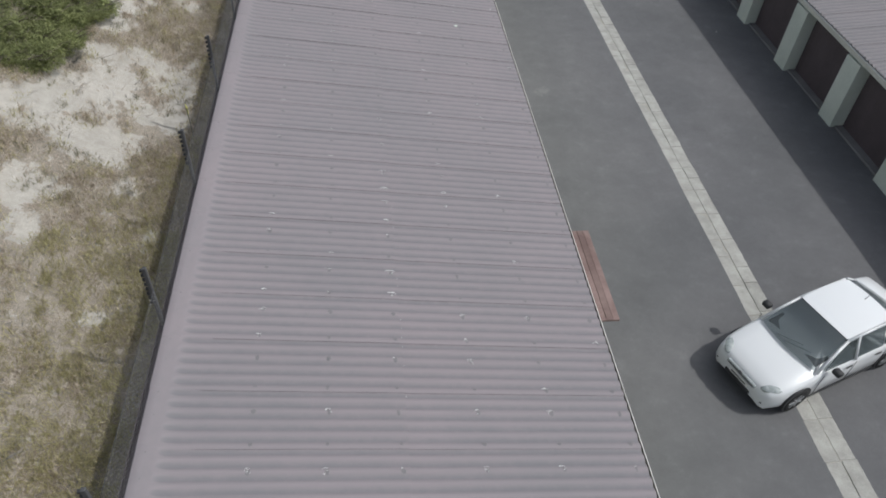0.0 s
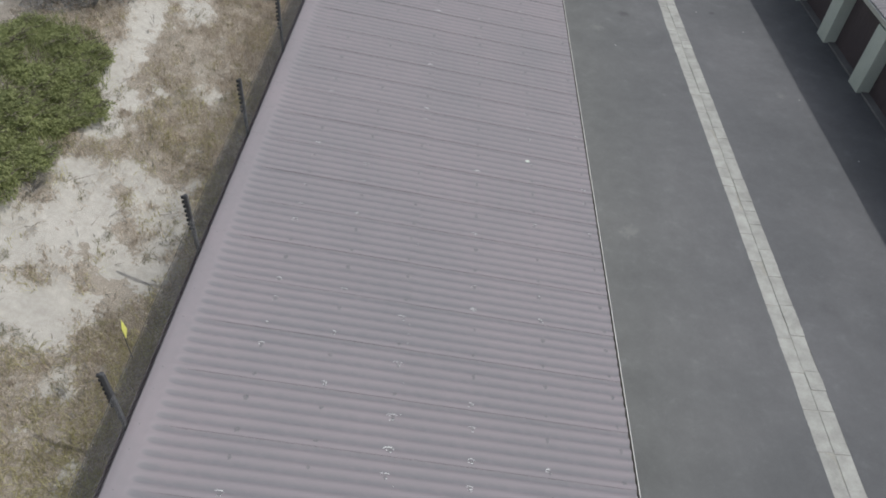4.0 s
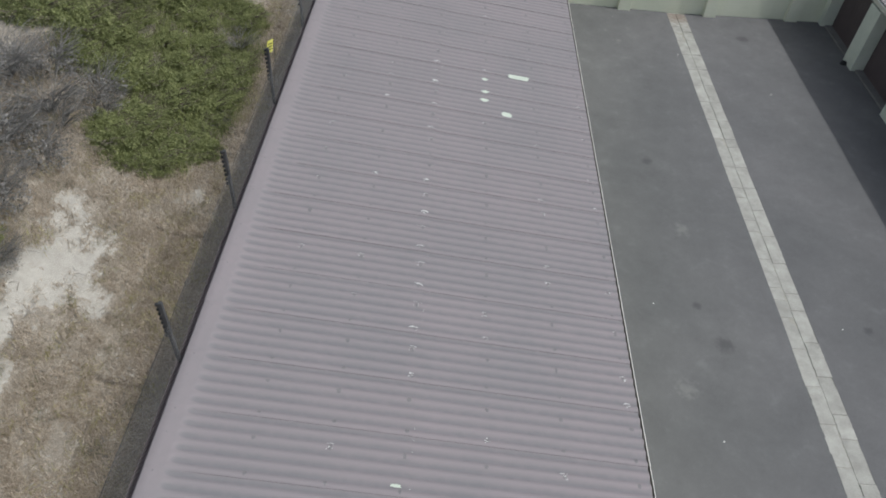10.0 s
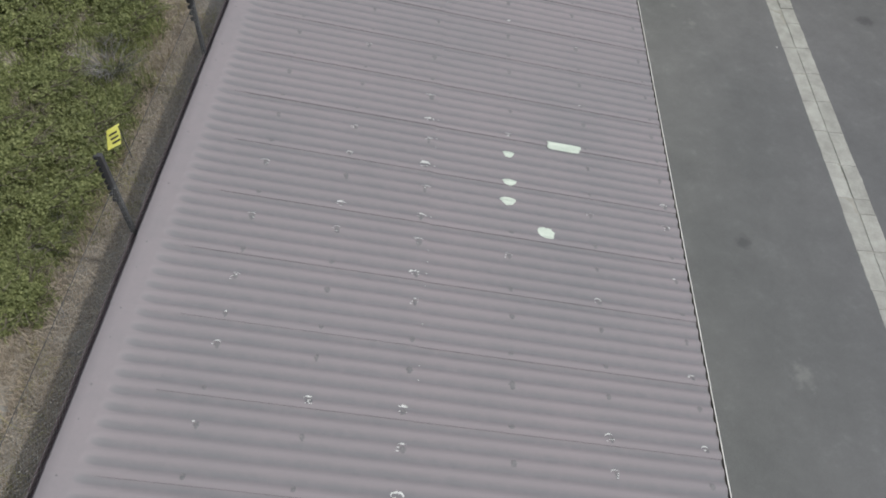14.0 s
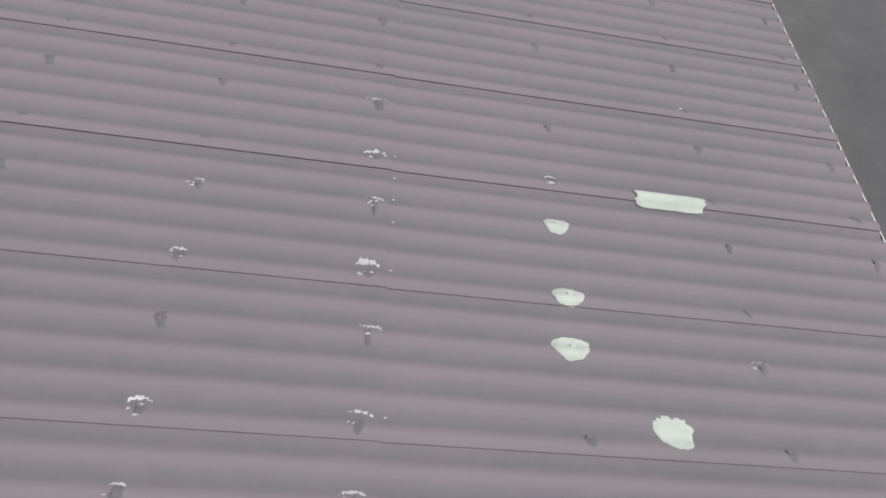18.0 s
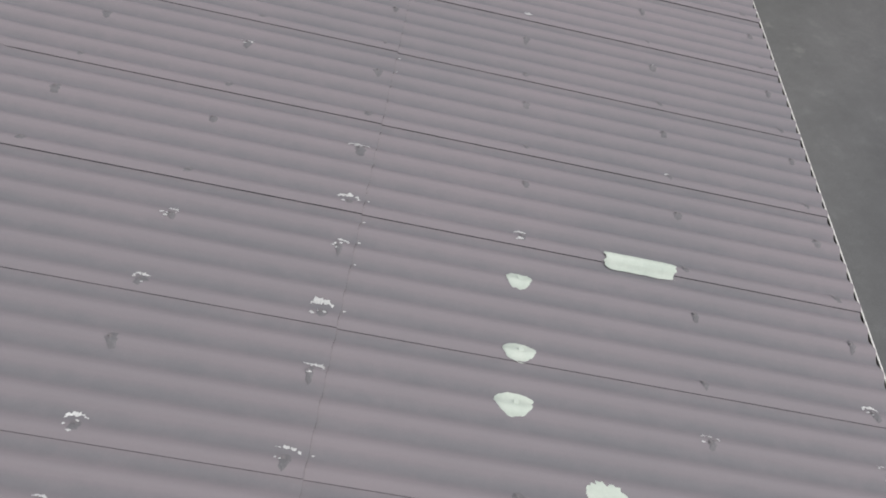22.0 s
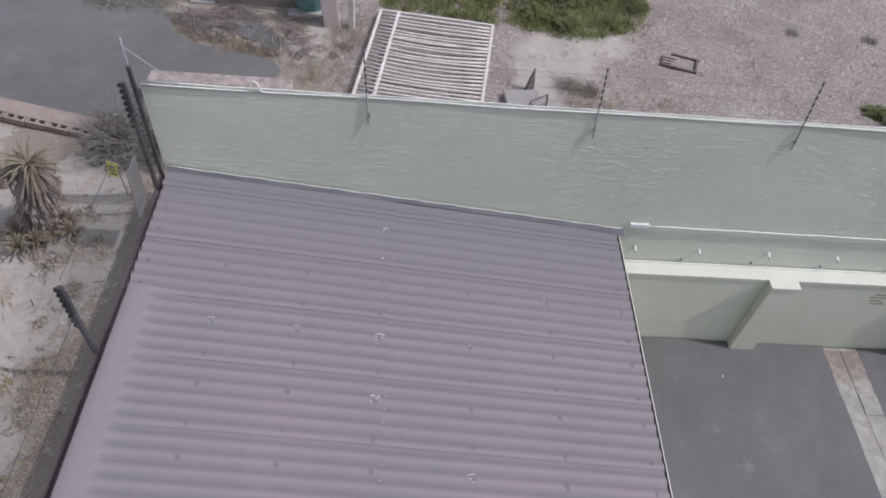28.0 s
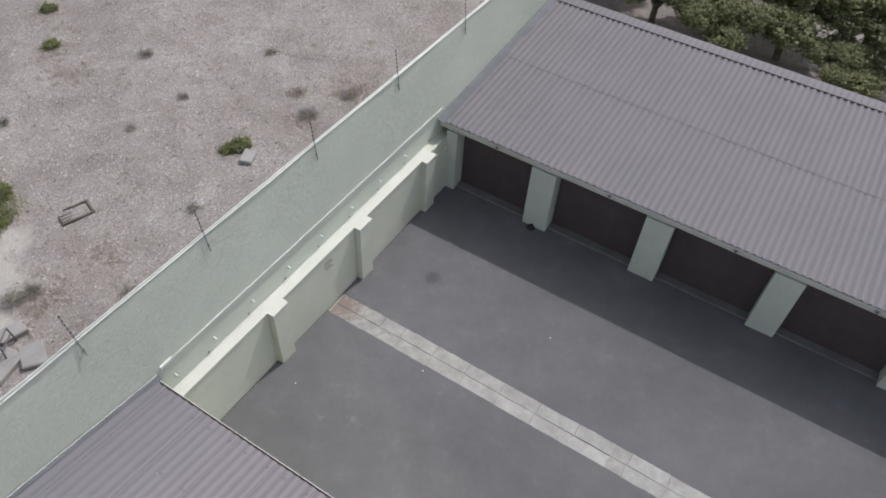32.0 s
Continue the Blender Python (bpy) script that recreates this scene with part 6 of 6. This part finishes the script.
olive_crowns = [leaf_clump_mesh("crown", 320 + i, 0.75, 0.75, 0.6, 2600, 0.05, LEAF_DARK) for i in range(2)]
for x, y, s in ((-14.8, -2.6, 0.6), (-14.75, -3.3, 0.65), (-14.7, -3.9, 0.65), (-14.8, -4.6, 0.7), (-15.3, -3.0, 0.8), (-15.3, -3.9, 0.8), (-15.4, -4.9, 0.8), (-15.2, -5.5, 0.7), (-15.9, -3.5, 0.9), (-15.9, -4.6, 0.9)):
    shrub("olive_shrub", x, y, s, olive_crowns[veg.randrange(2)], green_stems[veg.randrange(2)], "dark olive shrub beside white sand", "shrub", "dark shrubs behind the fence", veg.uniform(0.7, 1.0))

# grey weeds standing in the sand, and fallen twigs
sandweed = [(veg.uniform(-16.0, -12.3), veg.uniform(-35, -14), veg.uniform(0.5, 1.2)) for _ in range(420)]
sandweed += [(veg.uniform(-15.4, -12.3), veg.uniform(-7, 0.8), veg.uniform(0.4, 1.0)) for _ in range(260)]
sandweed = [(cx + veg.gauss(0, 0.12), cy + veg.gauss(0, 0.12), s) for cx, cy, s in sandweed[::4] for _ in range(5)]
blades("sand_weeds", sandweed, leaf_mat("grey_weeds", (0.14, 0.135, 0.085), (0.32, 0.3, 0.2)), "small grey-green weeds in the white sand", n=14, h=0.1, w=0.0045, lean=1.9, spread=0.13, category="weeds")
bm = bmesh.new()
for _ in range(150):
    x, y, a, l_ = veg.uniform(-16.5, -12.2), veg.uniform(-40, 0.5), veg.uniform(0, 3.14), veg.uniform(0.1, 0.4)
    z = terrain_z(x, y) + 0.02
    add_tube(bm, (x, y, z), (x + l_ * math.cos(a), y + l_ * math.sin(a), z + veg.uniform(0.0, 0.05)), 0.007, 0.003, 4)
tagged(part("fallen_twigs", bm, OLDWOOD, None), "thin fallen twigs scattered on the sand", "twigs", kind="stuff")

# aloe with a thick skirt of dead leaves
al = thing("aloe", "tall grey aloe with dead-leaf skirt and rosette", "aloe", at=(-13.4, -0.07, terrain_z(-13.4, -0.07)))
TH, LEAN = 1.38, 0.37


def rosette(c, n, L, w, up, seed):
    rr = random.Random(seed)
    for i in range(n):
        bm_ = bmesh.new()
        a = 2 * math.pi * i / n + rr.uniform(-0.2, 0.2)
        e = up + rr.uniform(-0.45, 0.45)
        d = Vector((math.cos(a) * math.cos(e), math.sin(a) * math.cos(e), math.sin(e)))
        s = Vector((-math.sin(a), math.cos(a), 0))
        l_ = L * rr.uniform(0.75, 1.15)
        up_ = d.cross(s) * -1
        pts = [Vector(c), Vector(c) + d * l_ * 0.5 + Vector((0, 0, 0.03)), Vector(c) + d * l_ + Vector((0, 0, -0.12 * l_))]
        va = [bm_.verts.new(pts[0] + s * w), bm_.verts.new(pts[1] + s * w * 0.8), bm_.verts.new(pts[2])]
        vb = [bm_.verts.new(pts[0] - s * w), bm_.verts.new(pts[1] - s * w * 0.8)]
        vk = [bm_.verts.new(pts[0] - up_ * w * 0.6), bm_.verts.new(pts[1] - up_ * w * 0.5)]
        for q in ((va[0], va[1], vb[1], vb[0]), (va[1], va[2], vb[1]), (va[0], vk[0], vk[1], va[1]), (vb[0], vb[1], vk[1], vk[0]), (va[1], vk[1], va[2]), (vb[1], va[2], vk[1])):
            bm_.faces.new(q)
        part("leaf", bm_, ALOE, al)


part("trunk", tube((0, 0, -0.1), (LEAN, 0.0, TH), 0.12, 0.1, 10), BARK, al)
bm = bmesh.new()
rr = random.Random(5)
for i in range(420):
    a, z = rr.uniform(0, 6.283), TH * rr.uniform(0.15, 1.0)
    full = 0.75 + 0.5 * z / TH
    d, s = Vector((math.cos(a), math.sin(a), 0)), Vector((-math.sin(a), math.cos(a), 0))
    base_ = Vector((LEAN * z / TH, 0, z))
    p0 = d * 0.1 + base_
    p1 = d * rr.uniform(0.2, 0.3) * full + base_ - Vector((0, 0, rr.uniform(0.15, 0.3)))
    p2 = d * rr.uniform(0.16, 0.26) * full + base_ - Vector((0, 0, min(z, rr.uniform(0.35, 0.5))))
    w = rr.uniform(0.01, 0.02)
    v = [bm.verts.new(p) for p in (p0 - s * w, p0 + s * w, p1 + s * w, p1 - s * w, p2)]
    bm.faces.new((v[0], v[1], v[2], v[3]))
    bm.faces.new((v[3], v[2], v[4]))
part("dead_leaf_skirt", bm, leaf_mat("dead_aloe_leaves", (0.22, 0.195, 0.175), (0.56, 0.51, 0.46)), al, "hanging grey dead leaves")
rosette((LEAN, 0, TH), 40, 0.52, 0.028, -0.25, 1)
rosette((LEAN, 0, TH + 0.05), 22, 0.46, 0.026, 0.3, 2)
rosette((LEAN - 0.42, 0.05, TH * 0.8), 22, 0.36, 0.022, 0.1, 3)
for i, (x, y) in enumerate(((-0.2, -0.2), (0.15, -0.35), (0.45, 0.1), (-0.05, -0.45), (0.55, -0.1), (0.3, -0.15))):
    rosette((x, y, 0.12), 17, 0.32, 0.022, 0.4, 10 + i)
    rosette((x, y, 0.15), 11, 0.28, 0.02, 1.0, 20 + i)

# coarse tufts creeping over the sand, and broken twigs among them
tufts, bits = [], []
while len(tufts) < 2600:
    x, y = veg.uniform(-17.2, -11.9), veg.uniform(-44, -0.5)
    if noise.noise((x * 1.1, y * 1.1, 7)) + 0.6 * noise.noise((x * 3.1, y * 3.1, 2)) > 0.12 + 0.25 * veg.random():
        tufts.append((x, y, veg.uniform(0.6, 1.3)))
blades("dry_tufts", tufts, GRASS_DRY, "coarse dry grass tufts creeping over sand", n=14, h=0.11, w=0.006, lean=1.7, spread=0.13, category="grass")
for _ in range(900):
    bits.append((veg.uniform(-17.2, -11.9), veg.uniform(-44, -0.5), veg.uniform(0.6, 1.5)))
blades("fallen_twigs", bits, LEAF_GREY, "broken grey twigs strewn on the sand", n=3, h=0.1, w=0.008, lean=3.0, spread=0.12, category="twigs")
# rubble plain beyond the wall: stones, weeds, bushes
sv, sf = [], []
for _ in range(26000):
    x, y = veg.uniform(-9.4, 13.5), 0.7 + 13.5 * veg.random()
    r = (0.01 + 0.04 * veg.random() ** 5) if veg.random() < 0.94 else veg.uniform(0.025, 0.055)
    if cover_at(x, y)[1] < 0.5 and veg.random() < 0.75:
        continue
    z = terrain_z(x, y)
    b0 = len(sv)
    pts = [(r * veg.uniform(.7, 1.2), 0, 0), (0, r * veg.uniform(.7, 1.2), 0), (-r * veg.uniform(.7, 1.2), 0, 0), (0, -r * veg.uniform(.7, 1.2), 0), (0, 0, r * veg.uniform(.35, .65))]
    a = veg.uniform(0, 1.6)
    sv += [(x + p[0] * math.cos(a) - p[1] * math.sin(a), y + p[0] * math.sin(a) + p[1] * math.cos(a), z + p[2] - 0.003) for p in pts]
    sf += [(b0 + i, b0 + (i + 1) % 4, b0 + 4) for i in range(4)]
STONES = leaf_mat("pebbles", (0.3, 0.272, 0.255), (0.64, 0.61, 0.58), 0.9)
tagged(new("pebbles", raw_mesh("pebbles", sv, sf, STONES)), "loose pebbles and rubble on pale ground", "pebbles", kind="stuff")
weeds = [(veg.uniform(-9, 13), veg.uniform(1, 13), veg.uniform(0.4, 1.1)) for _ in range(750)]
weeds += [(cx + veg.gauss(0, r), cy + veg.gauss(0, r), veg.uniform(0.5, 1.1)) for cx, cy, r, n in ((1.9, 11.6, .35, 60), (-4.4, 4.1, .3, 70), (5.4, 3.0, .3, 60), (4.4, 4.35, .15, 30), (1.3, 10.4, .4, 60), (3.0, 13.6, .3, 40), (-2.9, 3.9, .25, 30), (3.6, 3.4, .2, 30), (-6.6, 5.9, .12, 25), (-9.6, 4.4, .4, 90), (-11.3, 4.9, .45, 110), (-9.6, 5.7, .35, 50), (-9.0, 5.7, .25, 40)) for _ in range(n)]
blades("weeds", weeds, GRASS_DRY, "sparse dry weeds in the rubble", n=12, h=0.14, w=0.0035, lean=1.2, spread=0.12, category="weeds")
for x, y, s in ((1.75, 4.05, 0.65), (1.5, 4.2, 0.5), (-7.5, 5.6, 0.3), (-3.5, 6.8, 0.6), (-2.9, 7.5, 0.7), (-3.7, 7.9, 0.9), (-2.6, 8.5, 0.8), (-3.4, 8.9, 0.9), (-4.6, 6.7, 0.8), (-5.3, 6.9, 0.75), (-6.3, 7.6, 0.7), (-4.3, 7.6, 0.9), (-7.4, 7.7, 0.7), (-5.2, 7.8, 0.9), (2.0, 11.87, 0.55), (3.3, 13.7, 0.6), (-8.2, 7.6, 0.6)):
    shrub("bush", x, y, s, green_crowns[veg.randrange(4)], green_stems[0], "small green bush on pale rubble", "bush", "green bushes in the rubble", 0.85)
dusty = leaf_clump_mesh("crown", 171, 0.8, 0.8, 0.55, 1300, 0.05, leaf_mat("dusty_olive_leaves", (0.19, 0.175, 0.115), (0.42, 0.385, 0.26)))
for x, y, s in ((3.8, 3.47, 0.5), (4.43, 4.4, 0.3), (5.2, 3.1, 0.45), (0.2, 2.1, 0.4), (-3.2, 2.6, 0.45), (-0.6, 3.4, 0.3), (-4.75, 4.45, 0.5), (-4.4, 4.3, 0.4), (2.4, 6.8, 0.3), (5.6, 6.4, 0.35), (0.6, 6.9, 0.25), (3.2, 9.2, 0.4), (-1.2, 9.8, 0.35)):
    shrub("dry_bush", x, y, s * 0.8, dusty, twig[0], "small dusty olive-brown bush in the rubble", "bush", "dry bushes in the rubble", 0.7)


def brush_heap(x, y, rx, ry, n, seed, mat, label, lie=0.6):
    """Cut branches thrown down crosswise: long forked sticks lying nearly flat."""
    rr = random.Random(seed)
    bm_ = bmesh.new()
    for _ in range(n):
        a, q = rr.uniform(0, 6.283), rr.random() ** 0.5
        px, py = rx * q * math.cos(a), ry * q * math.sin(a)
        d = rr.gauss(-0.5, lie)
        l_ = rr.uniform(0.2, 0.75)
        z0 = terrain_z(x + px, y + py) - terrain_z(x, y) + rr.uniform(0.0, 0.14) * (1 - 0.6 * q)
        p0 = Vector((px, py, z0))
        p1 = p0 + Vector((math.cos(d), math.sin(d), rr.uniform(-0.06, 0.14))) * l_ * 0.5
        d2 = d + rr.uniform(-0.4, 0.4)
        p2 = p1 + Vector((math.cos(d2), math.sin(d2), rr.uniform(-0.1, 0.1))) * l_ * 0.5
        r = rr.uniform(0.004, 0.01)
        add_tube(bm_, p0, p1, r, r * 0.8, 4)
        add_tube(bm_, p1, p2, r * 0.8, r * 0.3, 4)
        for _k in range(2):
            d3 = d + rr.choice((-1, 1)) * rr.uniform(0.5, 1.0)
            add_tube(bm_, p1, p1 + Vector((math.cos(d3), math.sin(d3), rr.uniform(0, 0.2))) * l_ * 0.3, r * 0.5, r * 0.25, 3)
    t = thing("brush_heap", label, "branches", "cut branches by the road", at=(x, y, terrain_z(x, y)))
    part("branchwork", bm_, mat, t)


DEADWOOD = leaf_mat("dead_branches", (0.27, 0.24, 0.23), (0.54, 0.5, 0.485), 0.9)
for i, (x, y, rx, ry, n) in enumerate(((-12.6, 6.0, 0.5, 0.35, 70), (-12.05, 5.75, 0.45, 0.3, 60), (-11.7, 6.2, 0.45, 0.25, 60), (-10.65, 5.75, 0.22, 0.35, 40), (-10.3, 5.25, 0.2, 0.3, 30))):
    brush_heap(x, y, rx, ry, n, 500 + i, DEADWOOD, "heap of brown-grey cut branches beside the road")
for i, (x, y, rx, ry, n) in enumerate(((-14.5, 6.5, 0.5, 0.4, 120), (-13.7, 6.5, 0.45, 0.35, 110))):
    brush_heap(x, y, rx, ry, n, 520 + i, leaf_mat("bleached_reeds", (0.32, 0.32, 0.26), (0.58, 0.58, 0.5), 0.9), "heap of bleached grey-green reeds on the road", 0.35)
rust_crown = leaf_clump_mesh("crown", 141, 0.7, 0.7, 0.4, 900, 0.05, leaf_mat("rusty_weeds", (0.13, 0.1, 0.075), (0.33, 0.27, 0.19)))
for x, y, s in ((-12.5, 5.5, 0.35), (-12.25, 5.25, 0.35), (-11.9, 5.2, 0.4), (-11.55, 5.1, 0.35), (-11.25, 5.05, 0.4), (-10.95, 4.95, 0.35), (-10.7, 4.95, 0.3), (-12.75, 5.75, 0.3), (-11.9, 6.3, 0.45), (-9.3, 5.3, 0.35), (-9.5, 5.0, 0.25), (-10.2, 4.9, 0.25)):
    shrub("rusty_weed", x, y, s, rust_crown, green_stems[1], "low rust-brown weed at the road edge", "weed", "brown weeds at the road edge", 0.6)

# trees behind the opposite garages
tree_crowns = [leaf_clump_mesh("crown", 130 + i, 1.0, 1.0, 0.75, 2600, 0.12, LEAF_DARK, 0) for i in range(2)]


def tree(x, y, h, s, seed):
    rr = random.Random(seed)
    g = terrain_z(x, y)
    t = thing("tree", "dark green bushy tree behind the garages", "tree", "trees behind the garages", at=(x, y, g))
    bm_ = bmesh.new()
    add_tube(bm_, (0, 0, -0.1), (0.1, 0.05, h * 0.5), 0.14, 0.1, 10)
    ends = []
    for i in range(6):
        a = i * 1.05 + rr.random()
        e = Vector((math.cos(a) * s * 0.75, math.sin(a) * s * 0.75, h * rr.uniform(0.65, 0.95)))
        m_ = Vector((0.1, 0.05, h * 0.45)).lerp(e, 0.5) + Vector((0, 0, 0.15))
        add_tube(bm_, (0.1, 0.05, h * rr.uniform(0.35, 0.5)), m_, 0.07, 0.045, 6)
        add_tube(bm_, m_, e, 0.045, 0.02, 5)
        ends.append(e)
    part("trunk", bm_, BARK, t)
    for i, e in enumerate(ends + [Vector((0, 0, h * 0.95))]):
        k = s * rr.uniform(0.5, 0.75)
        share("crown", tree_crowns[i % 2], t, Matrix.Translation(e) @ Matrix.Rotation(rr.uniform(0, 6), 4, "Z") @ Matrix.Diagonal((k, k, k * 0.8, 1)))


for i, (x, y, h, s) in enumerate(((14.6, 0.4, 2.2, 1.3), (15.2, -2.4, 2.4, 1.5), (14.8, -4.6, 2.0, 1.3), (16.8, -3.6, 3.0, 1.7), (16.4, -6.6, 2.6, 1.5), (15.0, -8.6, 1.6, 1.1), (17.2, -9.0, 2.8, 1.6), (15.6, -11.6, 2.0, 1.4), (17.6, -0.6, 3.0, 1.7), (14.9, -13.8, 1.8, 1.2), (18.6, -6.0, 3.2, 1.8))):
    tree(x, y, h, s, 200 + i)
